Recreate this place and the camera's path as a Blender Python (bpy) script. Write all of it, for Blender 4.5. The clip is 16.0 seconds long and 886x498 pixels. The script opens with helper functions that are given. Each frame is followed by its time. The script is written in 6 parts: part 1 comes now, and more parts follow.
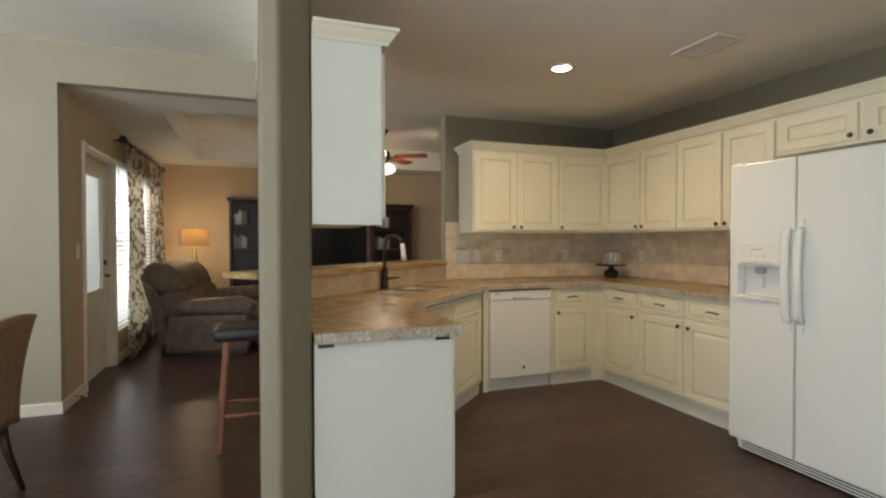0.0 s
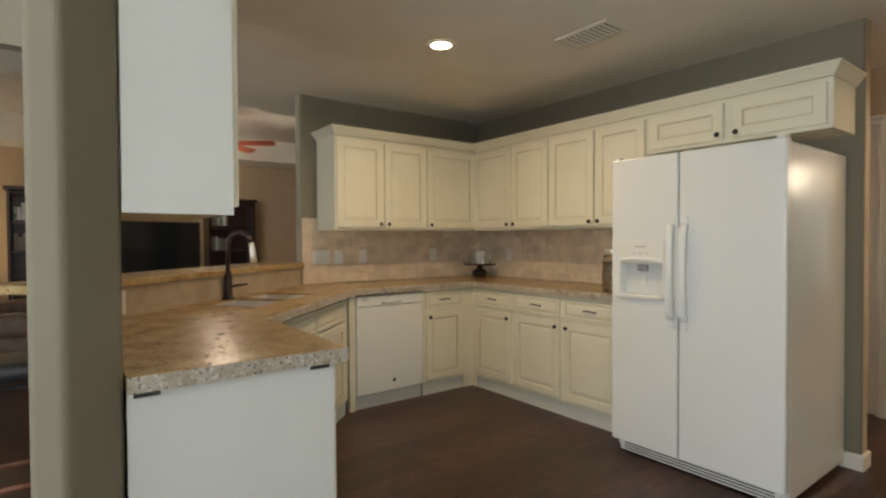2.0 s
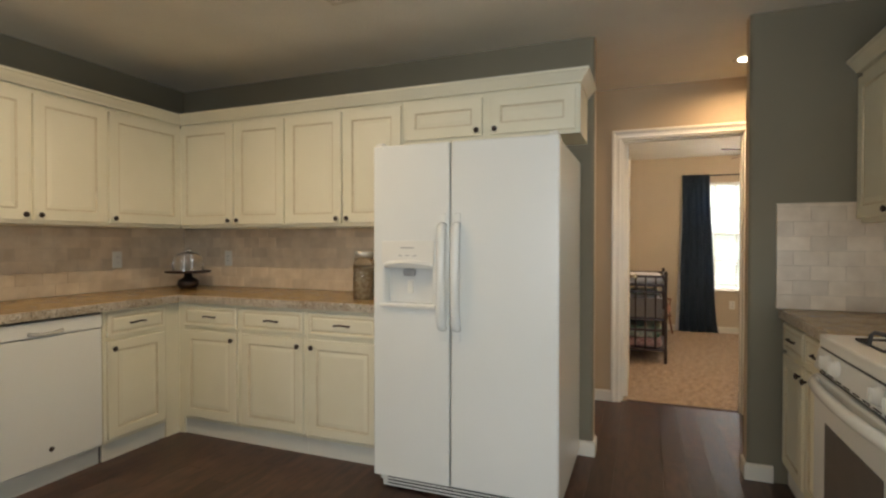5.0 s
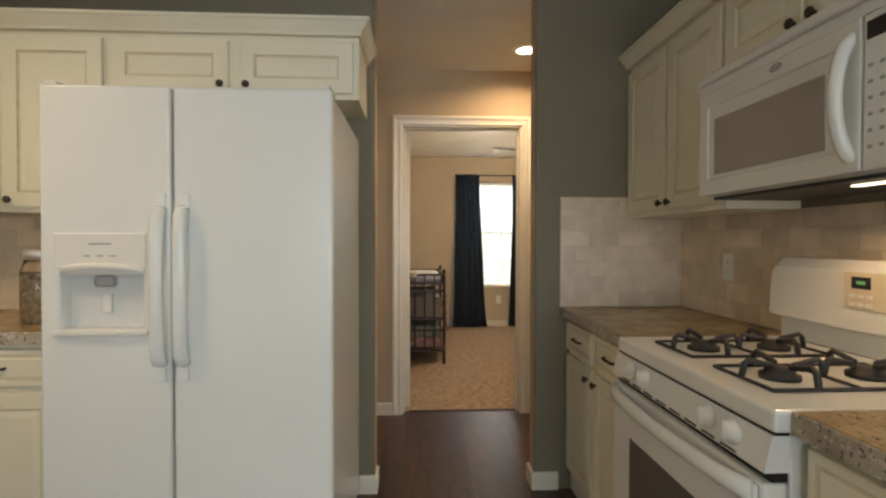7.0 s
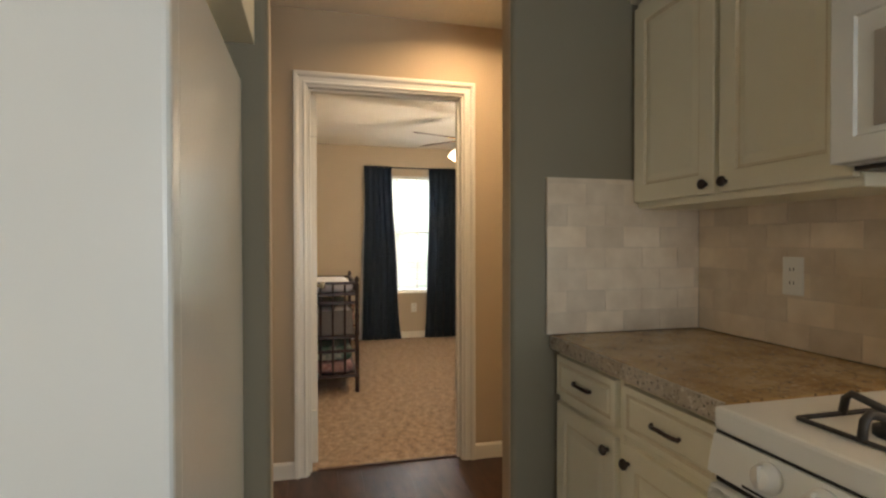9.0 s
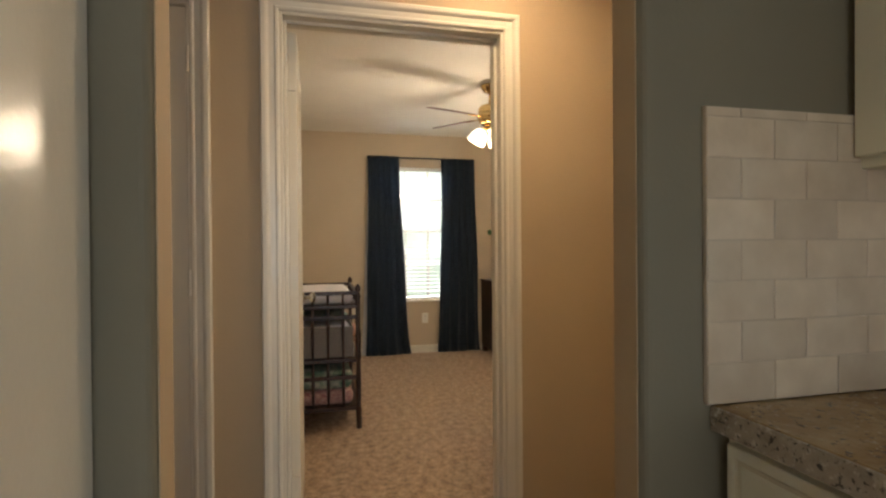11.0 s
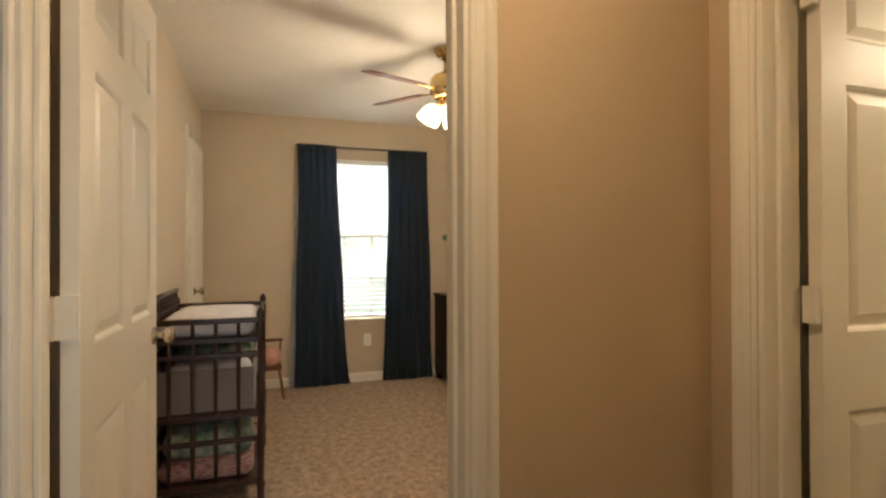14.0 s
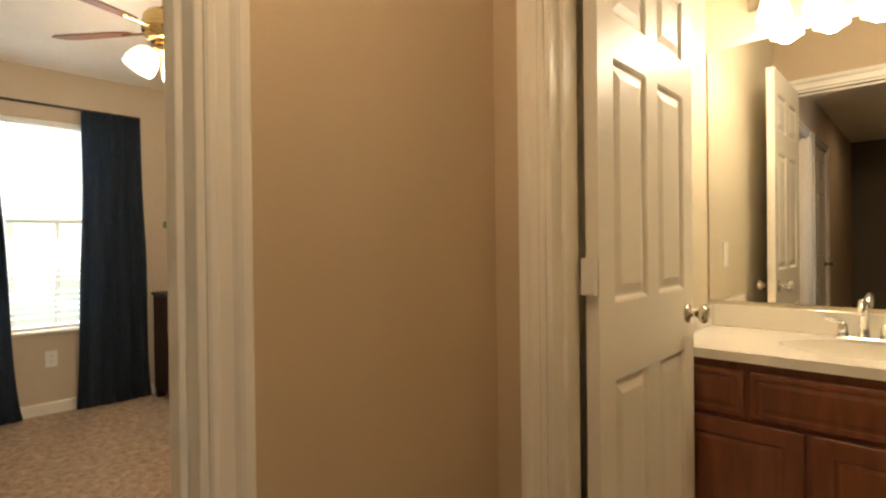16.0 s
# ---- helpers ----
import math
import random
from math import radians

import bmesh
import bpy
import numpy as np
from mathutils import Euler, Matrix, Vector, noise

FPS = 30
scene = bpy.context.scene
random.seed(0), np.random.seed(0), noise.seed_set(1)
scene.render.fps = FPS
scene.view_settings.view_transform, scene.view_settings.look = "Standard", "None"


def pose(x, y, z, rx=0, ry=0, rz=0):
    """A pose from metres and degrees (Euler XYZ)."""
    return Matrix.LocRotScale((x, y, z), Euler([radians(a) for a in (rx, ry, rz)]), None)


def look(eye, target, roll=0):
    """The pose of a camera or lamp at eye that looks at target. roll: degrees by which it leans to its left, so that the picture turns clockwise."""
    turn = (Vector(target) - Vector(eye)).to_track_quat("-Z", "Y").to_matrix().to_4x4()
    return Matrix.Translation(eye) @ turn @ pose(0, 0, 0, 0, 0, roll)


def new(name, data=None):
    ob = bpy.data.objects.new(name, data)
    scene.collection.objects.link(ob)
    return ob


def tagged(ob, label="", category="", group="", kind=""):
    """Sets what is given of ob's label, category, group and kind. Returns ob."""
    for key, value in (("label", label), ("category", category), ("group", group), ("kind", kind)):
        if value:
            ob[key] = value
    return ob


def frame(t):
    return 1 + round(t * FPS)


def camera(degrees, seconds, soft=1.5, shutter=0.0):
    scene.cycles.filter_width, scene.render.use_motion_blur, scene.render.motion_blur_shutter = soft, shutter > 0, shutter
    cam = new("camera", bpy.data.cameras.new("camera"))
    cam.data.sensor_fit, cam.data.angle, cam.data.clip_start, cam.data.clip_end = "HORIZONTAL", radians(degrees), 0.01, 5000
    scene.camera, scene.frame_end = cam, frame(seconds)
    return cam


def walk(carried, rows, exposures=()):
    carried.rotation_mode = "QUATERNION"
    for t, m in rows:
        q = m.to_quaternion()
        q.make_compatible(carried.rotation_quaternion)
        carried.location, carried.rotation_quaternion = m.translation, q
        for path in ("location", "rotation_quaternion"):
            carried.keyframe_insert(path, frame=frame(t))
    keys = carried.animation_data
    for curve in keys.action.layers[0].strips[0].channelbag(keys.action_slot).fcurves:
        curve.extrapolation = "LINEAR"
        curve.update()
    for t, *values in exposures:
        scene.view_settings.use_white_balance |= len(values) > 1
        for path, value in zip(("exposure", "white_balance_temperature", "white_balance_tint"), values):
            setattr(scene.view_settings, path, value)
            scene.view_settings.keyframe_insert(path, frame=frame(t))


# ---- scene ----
cam = camera(81.0, 16.0, soft=2.35)
PATH = [
    (0, (0.343, -0.004, 1.29), (1.023, 1.876, 1.256), -0.1),
    (0.5, (0.325, 0.14, 1.29), (1.149, 1.962, 1.255), -0.2),
    (1, (0.333, 0.263, 1.283), (1.299, 2.014, 1.245), -0.3),
    (1.5, (0.376, 0.411, 1.274), (1.462, 2.091, 1.234), -0.3),
    (2, (0.413, 0.521, 1.278), (1.613, 2.12, 1.242), -0.3),
    (2.5, (0.45, 0.633, 1.287), (1.772, 2.133, 1.248), -0.3),
    (3, (0.488, 0.753, 1.289), (1.937, 2.131, 1.248), -0.3),
    (5.5, (0.894, 1.167, 1.252), (2.827, 1.68, 1.225), 0.0),
    (6, (1.039, 1.187, 1.247), (3.018, 1.471, 1.214), -0.1),
    (6.5, (1.21, 1.192, 1.245), (3.208, 1.268, 1.21), -0.0),
    (7, (1.372, 1.201, 1.243), (3.369, 1.098, 1.213), 0.1),
    (7.5, (1.572, 1.241, 1.242), (3.554, 0.973, 1.212), 0.1),
    (8, (1.782, 1.269, 1.234), (3.74, 0.865, 1.204), 0.0),
    (8.5, (2.032, 1.267, 1.238), (3.977, 0.805, 1.206), -0.1),
    (9, (2.262, 1.275, 1.238), (4.201, 0.787, 1.213), -0.1),
    (11.5, (3.308, 1.096, 1.21), (5.257, 0.647, 1.208), -0.8),
    (12, (3.489, 0.998, 1.213), (5.455, 0.635, 1.217), -0.9),
    (12.5, (3.645, 0.932, 1.218), (5.625, 0.654, 1.224), -0.6),
    (13, (3.797, 0.919, 1.223), (5.78, 0.656, 1.234), -0.4),
    (13.5, (3.891, 0.897, 1.234), (5.85, 0.495, 1.252), -0.0),
    (14, (3.979, 0.877, 1.222), (5.876, 0.244, 1.234), -0.2),
    (14.5, (4.064, 0.857, 1.209), (5.853, -0.038, 1.215), -0.3),
    (15, (4.142, 0.833, 1.2), (5.81, -0.27, 1.195), -0.5),
    (15.5, (4.233, 0.796, 1.185), (5.757, -0.498, 1.169), -0.6),
    (16, (4.301, 0.762, 1.169), (5.675, -0.692, 1.156), -0.7),
]
walk(cam, [(t, look(eye, target, roll)) for t, eye, target, roll in PATH],
     exposures=[(0.0, 0.46), (2.5, 0.34), (5.5, 0.36), (7.0, 0.29), (8.5, 0.32), (9.2, 0.30), (12.0, 0.10), (14.0, 0.27), (16.0, 0.43)])

# ---- light ----
world = bpy.data.worlds.new("sky")
scene.world = world
world.use_nodes = True
wn = world.node_tree
sky = wn.nodes.new("ShaderNodeTexSky")
sky.sky_type, sky.sun_disc, sky.sun_elevation, sky.sun_rotation = "NISHITA", False, radians(40), radians(120)
wn.links.new(sky.outputs[0], wn.nodes["Background"].inputs[0])
wn.nodes["Background"].inputs[1].default_value = 0.12


def lamp(name, kind, m, power, colour, **settings):
    data = bpy.data.lights.new(name, kind)
    data.energy, data.color = power, colour
    for key, value in settings.items():
        if key == "size":
            data.size = value
        elif key == "size_y":
            data.shape, data.size_y = "RECTANGLE", value
        elif key == "radius":
            data.shadow_soft_size = value
        elif key == "spot":
            data.spot_size, data.spot_blend = radians(value), 0.6
        elif key == "spread":
            data.spread = radians(value)
        elif key == "angle":
            data.angle = radians(value)
    ob = new(name, data)
    ob.matrix_world = m
    return ob


DAY, WARM, BULB, AMBER = (0.90, 0.95, 1.0), (1.0, 0.74, 0.46), (1.0, 0.82, 0.60), (1.0, 0.70, 0.41)
lamp("sun", "SUN", look((0, 0, 10), (-6, 3, 4.5)), 1.0, (1.0, 0.96, 0.9), angle=10)

# ---- materials ----


def material(name, colour, rough=0.5, metal=0.0, second=None, scale=8.0, detail=4.0, bump=0.0, bump_scale=60.0, spread=(0.35, 0.65), stretch=(1, 1, 1),
             coat=0.0, vary=0.0, emit=0.0, transmission=0.0, rough_vary=0.0, sheen=0.0, grain=0.5):
    mat = bpy.data.materials.new(name)
    mat.use_nodes = True
    nt = mat.node_tree
    n, ln = nt.nodes, nt.links
    p = n["Principled BSDF"]
    p.inputs["Roughness"].default_value, p.inputs["Metallic"].default_value = rough, metal
    p.inputs["Coat Weight"].default_value = coat
    p.inputs["Transmission Weight"].default_value = transmission
    p.inputs["Sheen Weight"].default_value = sheen
    p.inputs["Base Color"].default_value = (*colour, 1)
    tc = n.new("ShaderNodeTexCoord")
    mp = n.new("ShaderNodeMapping")
    mp.inputs["Scale"].default_value = stretch
    geo = n.new("ShaderNodeNewGeometry")
    ln.new(geo.outputs["Position"], mp.inputs["Vector"])
    if second:
        tex = n.new("ShaderNodeTexNoise")
        tex.inputs["Scale"].default_value, tex.inputs["Detail"].default_value = scale, detail
        tex.inputs["Roughness"].default_value = grain
        ln.new(mp.outputs[0], tex.inputs["Vector"])
        ramp = n.new("ShaderNodeValToRGB")
        ramp.color_ramp.elements[0].position, ramp.color_ramp.elements[1].position = spread
        ramp.color_ramp.elements[0].color, ramp.color_ramp.elements[1].color = (*colour, 1), (*second, 1)
        ln.new(tex.outputs[0], ramp.inputs[0])
        out = ramp.outputs[0]
        if vary:
            info = n.new("ShaderNodeObjectInfo")
            hsv = n.new("ShaderNodeHueSaturation")
            rng = n.new("ShaderNodeMapRange")
            rng.inputs["To Min"].default_value, rng.inputs["To Max"].default_value = 1 - vary, 1 + vary
            ln.new(info.outputs["Random"], rng.inputs["Value"])
            ln.new(rng.outputs[0], hsv.inputs["Value"])
            ln.new(out, hsv.inputs["Color"])
            out = hsv.outputs[0]
        ln.new(out, p.inputs["Base Color"])
        if rough_vary:
            rr = n.new("ShaderNodeMapRange")
            rr.inputs["To Min"].default_value, rr.inputs["To Max"].default_value = rough - rough_vary, rough + rough_vary
            ln.new(tex.outputs[0], rr.inputs["Value"])
            ln.new(rr.outputs[0], p.inputs["Roughness"])
    if bump:
        bt = n.new("ShaderNodeTexNoise")
        bt.inputs["Scale"].default_value, bt.inputs["Detail"].default_value = bump_scale, 3.0
        ln.new(mp.outputs[0], bt.inputs["Vector"])
        bn = n.new("ShaderNodeBump")
        bn.inputs["Strength"].default_value, bn.inputs["Distance"].default_value = bump, 0.01
        ln.new(bt.outputs[0], bn.inputs["Height"])
        ln.new(bn.outputs[0], p.inputs["Normal"])
    if emit:
        p.inputs["Emission Color"].default_value, p.inputs["Emission Strength"].default_value = (*colour, 1), emit
    return mat


def granite_material(name, rough, tones, dark, pale, dark_at, pale_at, fine=1.0):
    """Polished or broken granite: clouded ground, dark grains and pale crystals."""
    mat = material(name, tones[1], rough, bump=0.03, bump_scale=140)
    nt = mat.node_tree
    n, ln = nt.nodes, nt.links
    p = n["Principled BSDF"]
    geo = n.new("ShaderNodeNewGeometry")

    def cloud(scale, detail, grain):
        tex = n.new("ShaderNodeTexNoise")
        tex.inputs["Scale"].default_value, tex.inputs["Detail"].default_value = scale, detail
        tex.inputs["Roughness"].default_value, tex.inputs["Distortion"].default_value = grain, 0.1
        ln.new(geo.outputs["Position"], tex.inputs["Vector"])
        return tex.outputs[0]

    def step(value, a, b):
        rng = n.new("ShaderNodeMapRange")
        rng.inputs["From Min"].default_value, rng.inputs["From Max"].default_value = a, b
        ln.new(value, rng.inputs["Value"])
        return rng.outputs[0]

    ground = n.new("ShaderNodeValToRGB")
    for k, (at, col) in enumerate(zip((0.30, 0.44, 0.56, 0.70), tones)):
        e = ground.color_ramp.elements[k] if k < 2 else ground.color_ramp.elements.new(at)
        e.position, e.color = at, (*col, 1)
    ln.new(cloud(9.0, 9.0, 0.72), ground.inputs[0])
    out = ground.outputs[0]
    for value, colour in ((step(cloud(48.0 * fine, 5.0, 0.6), pale_at, pale_at + 0.06), pale), (step(cloud(66.0 * fine, 4.0, 0.6), dark_at, dark_at - 0.05), dark)):
        mx = n.new("ShaderNodeMix")
        mx.data_type = "RGBA"
        ln.new(value, mx.inputs["Factor"])
        ln.new(out, mx.inputs[6])
        mx.inputs[7].default_value = (*colour, 1)
        out = mx.outputs[2]
    ln.new(out, p.inputs["Base Color"])
    return mat


def wood_material(name, dark, light, rough, stretch, coat=0.0, vary=0.25):
    return material(name, dark, rough, second=light, scale=5.0, detail=8.0, bump=0.05, bump_scale=40.0, spread=(0.3, 0.72), stretch=stretch, coat=coat, vary=vary, rough_vary=0.08)


GREY = material("grey_paint", (0.208, 0.185, 0.130), 0.75, second=(0.222, 0.198, 0.141), scale=2.0, bump=0.05, bump_scale=120)
TAN = material("tan_paint", (0.52, 0.405, 0.265), 0.72, second=(0.55, 0.43, 0.285), scale=2.0, bump=0.05, bump_scale=120)
SAND = material("sand_paint", (0.405, 0.37, 0.28), 0.72, second=(0.43, 0.39, 0.30), scale=2.0, bump=0.10, bump_scale=120)
CEIL = material("ceiling_paint", (0.83, 0.80, 0.72), 0.9, second=(0.87, 0.84, 0.76), scale=3.0, bump=0.28, bump_scale=50)
TRIM = material("white_trim", (0.78, 0.74, 0.64), 0.27, second=(0.81, 0.77, 0.67), scale=3.0, bump=0.02)
DOORW = material("door_paint", (0.77, 0.72, 0.61), 0.38, second=(0.79, 0.74, 0.63), scale=3.0, bump=0.02)
CREAM = material("cream_lacquer", (0.765, 0.733, 0.58), 0.5, second=(0.795, 0.765, 0.615), scale=4.0, bump=0.03, bump_scale=90)
PANELW = material("white_panel", (0.69, 0.70, 0.65), 0.45, second=(0.715, 0.725, 0.675), scale=3.0, bump=0.03)
APPLSIDE = material("pebbled_white_steel", (0.785, 0.80, 0.77), 0.19, second=(0.805, 0.82, 0.79), scale=2.0, bump=0.05, bump_scale=75)
MESHGLASS = material("screened_glass", (0.39, 0.36, 0.32), 0.25, second=(0.41, 0.38, 0.335), scale=4)
APPL = material("white_enamel", (0.785, 0.80, 0.77), 0.25, second=(0.805, 0.82, 0.79), scale=2.0, bump=0.03, bump_scale=220)
PLASTIC = material("white_plastic", (0.80, 0.79, 0.73), 0.35)
FLOORW = wood_material("dark_laminate", (0.022, 0.0115, 0.0085), (0.098, 0.049, 0.034), 0.34, (1.5, 5, 5), coat=0.0, vary=0.28)
FLOORW.node_tree.nodes["Principled BSDF"].inputs["Specular IOR Level"].default_value = 0.38
GRANITE = granite_material("granite", 0.25, ((0.22, 0.125, 0.048), (0.35, 0.225, 0.095), (0.44, 0.31, 0.145), (0.52, 0.40, 0.22)), (0.085, 0.052, 0.028), (0.56, 0.46, 0.29), 0.41, 0.60, 1.3)
CHISEL = granite_material("chiselled_granite", 0.5, ((0.26, 0.205, 0.14), (0.39, 0.335, 0.255), (0.47, 0.42, 0.34), (0.55, 0.51, 0.43)), (0.055, 0.048, 0.04), (0.64, 0.61, 0.54), 0.42, 0.57, 1.5)
SPLASH = material("tan_stone", (0.40, 0.31, 0.21), 0.3, second=(0.52, 0.43, 0.31), scale=7, detail=7, bump=0.04)
GLAZE = material("antique_glaze", (0.62, 0.56, 0.40), 0.5, second=(0.69, 0.63, 0.47), scale=30)
TILE = material("stone_tile", (0.585, 0.475, 0.345), 0.36, second=(0.725, 0.615, 0.47), scale=11.0, detail=6.0, bump=0.08, bump_scale=70, vary=0.11, spread=(0.3, 0.7))
GROUT = material("grout", (0.62, 0.53, 0.41), 0.9, second=(0.57, 0.485, 0.38), scale=20)
BRONZE = material("oil_rubbed_bronze", (0.045, 0.034, 0.027), 0.38, 0.7, second=(0.07, 0.05, 0.04), scale=30)
STEEL = material("brushed_steel", (0.82, 0.81, 0.79), 0.46, 1.0)
CHROME = material("chrome", (0.75, 0.75, 0.74), 0.08, 1.0)
NICKEL = material("satin_nickel", (0.62, 0.58, 0.50), 0.24, 1.0)
BRASS = material("polished_brass", (0.70, 0.52, 0.24), 0.18, 1.0)
IRON = material("cast_iron", (0.022, 0.022, 0.022), 0.55, second=(0.04, 0.038, 0.035), scale=40, bump=0.1)
GREYGLASS = material("oven_window", (0.13, 0.12, 0.11), 0.16, second=(0.15, 0.14, 0.13), scale=3)
BLACK = material("black_plastic", (0.015, 0.015, 0.016), 0.4)
# Near-black colour that stands for the shade inside gaps and slots.
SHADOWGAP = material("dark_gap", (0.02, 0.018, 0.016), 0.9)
CARPET = material("carpet", (0.19, 0.120, 0.068), 1.0, second=(0.54, 0.385, 0.245), scale=21, detail=14, bump=1.0, bump_scale=90, spread=(0.41, 0.61), grain=0.84, sheen=0.2)
NAVY = material("navy_cloth", (0.023, 0.039, 0.065), 0.9, second=(0.035, 0.057, 0.090), scale=60, bump=0.1, bump_scale=300, sheen=0.15)
DARKWOOD = material("espresso_wood", (0.022, 0.010, 0.007), 0.35, second=(0.045, 0.02, 0.013), scale=9, stretch=(4, 4, 1))
REDWOOD = material("stained_wood", (0.16, 0.055, 0.025), 0.4, second=(0.25, 0.095, 0.045), scale=6, stretch=(8, 8, 1), bump=0.03)
VANITYW = material("cherry_wood", (0.15, 0.048, 0.020), 0.38, second=(0.21, 0.07, 0.03), scale=5, stretch=(7, 7, 1), bump=0.03)
LEATHER = material("taupe_leather", (0.12, 0.082, 0.06), 0.5, second=(0.18, 0.125, 0.092), scale=12, bump=0.25, bump_scale=90)
BLACKLEATHER = material("black_leather", (0.02, 0.02, 0.022), 0.35, second=(0.035, 0.034, 0.035), scale=20, bump=0.2)
SUEDE = material("tan_upholstery", (0.30, 0.18, 0.10), 0.9, second=(0.38, 0.24, 0.14), scale=25, bump=0.15, bump_scale=200)
MARBLE = material("cultured_marble", (0.82, 0.78, 0.68), 0.14, second=(0.86, 0.825, 0.74), scale=4)
MIRROR = material("mirror_glass", (0.86, 0.87, 0.86), 0.01, 1.0)
BATHPAINT = material("cream_paint", (0.66, 0.585, 0.42), 0.6, second=(0.69, 0.61, 0.445), scale=2.0, bump=0.05, bump_scale=120)
FROST = material("obscured_glass", (0.93, 0.96, 0.97), 0.55, transmission=1.0)
BEDTAN = material("pale_tan_paint", (0.56, 0.465, 0.335), 0.72, second=(0.59, 0.49, 0.355), scale=2.0, bump=0.08, bump_scale=120)
GLASS = material("clear_glass", (0.96, 0.98, 0.98), 0.02, transmission=1.0)
SHADE = material("lit_glass_shade", (1.0, 0.84, 0.60), 0.4, emit=2.2)
CANLIT = material("lit_lens", (1.0, 0.84, 0.60), 0.4, emit=9.0)
LINEN = material("lit_linen_shade", (0.46, 0.32, 0.15), 0.8, second=(0.50, 0.355, 0.175), scale=200, emit=0.15)
BLIND = material("white_blind", (0.85, 0.85, 0.82), 0.5, transmission=0.0)
GREYCLOTH = material("grey_cloth", (0.19, 0.175, 0.165), 0.95, second=(0.31, 0.285, 0.27), scale=150, bump=0.4, bump_scale=200)
WHITECLOTH = material("white_cloth", (0.75, 0.73, 0.72), 0.95, second=(0.62, 0.62, 0.66), scale=14, bump=0.2)
GREEN = material("green_paint", (0.10, 0.20, 0.09), 0.6)
PINK = material("pink_cloth", (0.55, 0.28, 0.22), 0.9, second=(0.62, 0.36, 0.28), scale=20)
PLUM = material("plum_cloth", (0.22, 0.08, 0.09), 0.9, second=(0.5, 0.36, 0.33), scale=30, stretch=(1, 1, 6))
TEAL = material("green_cloth", (0.10, 0.20, 0.15), 0.9, second=(0.50, 0.52, 0.44), scale=16)
CURTAINP = material("printed_linen", (0.72, 0.66, 0.54), 0.9, second=(0.24, 0.18, 0.12), scale=17, detail=2.0, spread=(0.49, 0.55), bump=0.1, bump_scale=200)
FANWOOD = material("fan_blade_wood", (0.12, 0.05, 0.028), 0.35, second=(0.19, 0.08, 0.045), scale=6)
CORAL = material("red_wood", (0.42, 0.09, 0.04), 0.4, second=(0.5, 0.12, 0.06), scale=6)
SPICE = material("dried_pasta", (0.30, 0.21, 0.12), 0.8, second=(0.55, 0.45, 0.30), scale=60, bump=0.4)
CONCRETE = material("patio_concrete", (0.42, 0.40, 0.37), 0.9, second=(0.48, 0.46, 0.42), scale=3)
LAWN = material("lawn", (0.05, 0.09, 0.025), 0.95, second=(0.09, 0.13, 0.045), scale=3, bump=0.5)
TVSCREEN = material("dark_screen", (0.008, 0.011, 0.015), 0.12)
LCD = material("lcd_digits", (0.16, 0.45, 0.22), 0.5, emit=0.12)
SILVERINK = material("grey_print", (0.35, 0.35, 0.35), 0.5)
# Outdoor daylight is put into the emission: whiter with height, glowing by itself.
def backdrop_material(name, low, high, strength):
    mat = bpy.data.materials.new(name)
    mat.use_nodes = True
    n, ln = mat.node_tree.nodes, mat.node_tree.links
    p = n["Principled BSDF"]
    p.inputs["Roughness"].default_value = 1.0
    geo = n.new("ShaderNodeNewGeometry")
    tex = n.new("ShaderNodeTexNoise")
    tex.inputs["Scale"].default_value, tex.inputs["Detail"].default_value = 1.6, 8.0
    sep = n.new("ShaderNodeSeparateXYZ")
    add = n.new("ShaderNodeMath")
    add.operation = "MULTIPLY_ADD"
    add.inputs[1].default_value, add.inputs[2].default_value = 0.30, 0.02
    add2 = n.new("ShaderNodeMath")
    ramp = n.new("ShaderNodeValToRGB")
    ramp.color_ramp.elements[0].position, ramp.color_ramp.elements[1].position = 0.70, 1.0
    ramp.color_ramp.elements[0].color, ramp.color_ramp.elements[1].color = (*low, 1), (*high, 1)
    ln.new(geo.outputs["Position"], tex.inputs["Vector"])
    ln.new(geo.outputs["Position"], sep.inputs[0])
    ln.new(sep.outputs["Z"], add.inputs[0])
    ln.new(add.outputs[0], add2.inputs[0])
    ln.new(tex.outputs[0], add2.inputs[1])
    ln.new(add2.outputs[0], ramp.inputs[0])
    ln.new(ramp.outputs[0], p.inputs["Emission Color"])
    p.inputs["Base Color"].default_value = (*low, 1)
    p.inputs["Emission Strength"].default_value = strength
    return mat


GARDEN = backdrop_material("glowing_garden", (0.57, 0.63, 0.53), (1.0, 1.0, 1.0), 0.72)
PARQUET = material("wood_threshold", (0.05, 0.025, 0.015), 0.4, second=(0.09, 0.04, 0.025), scale=8)

# ---- building helpers ----
def part(name, bm, mat, parent=None, label="", smooth=False):
    """Links a bmesh, given in its thing's own coordinates, as one mesh object."""
    me = bpy.data.meshes.new(name)
    bmesh.ops.recalc_face_normals(bm, faces=bm.faces[:])
    if smooth:
        for f in bm.faces:
            f.smooth = True
    bm.to_mesh(me)
    bm.free()
    me.materials.append(mat)
    if mat == CREAM:
        me.materials.append(GLAZE)
    elif any(f.material_index for f in me.polygons):
        me.materials.append(mat)
    ob = new(name, me)
    if parent:
        ob.parent = parent
    if label:
        ob["label"] = label
    return ob


def thing(name, m, label, category, group="", kind=""):
    ob = new(name)
    ob.empty_display_size = 0.1
    ob.matrix_world = m if isinstance(m, Matrix) else pose(*m)
    return tagged(ob, label, category, group, kind)


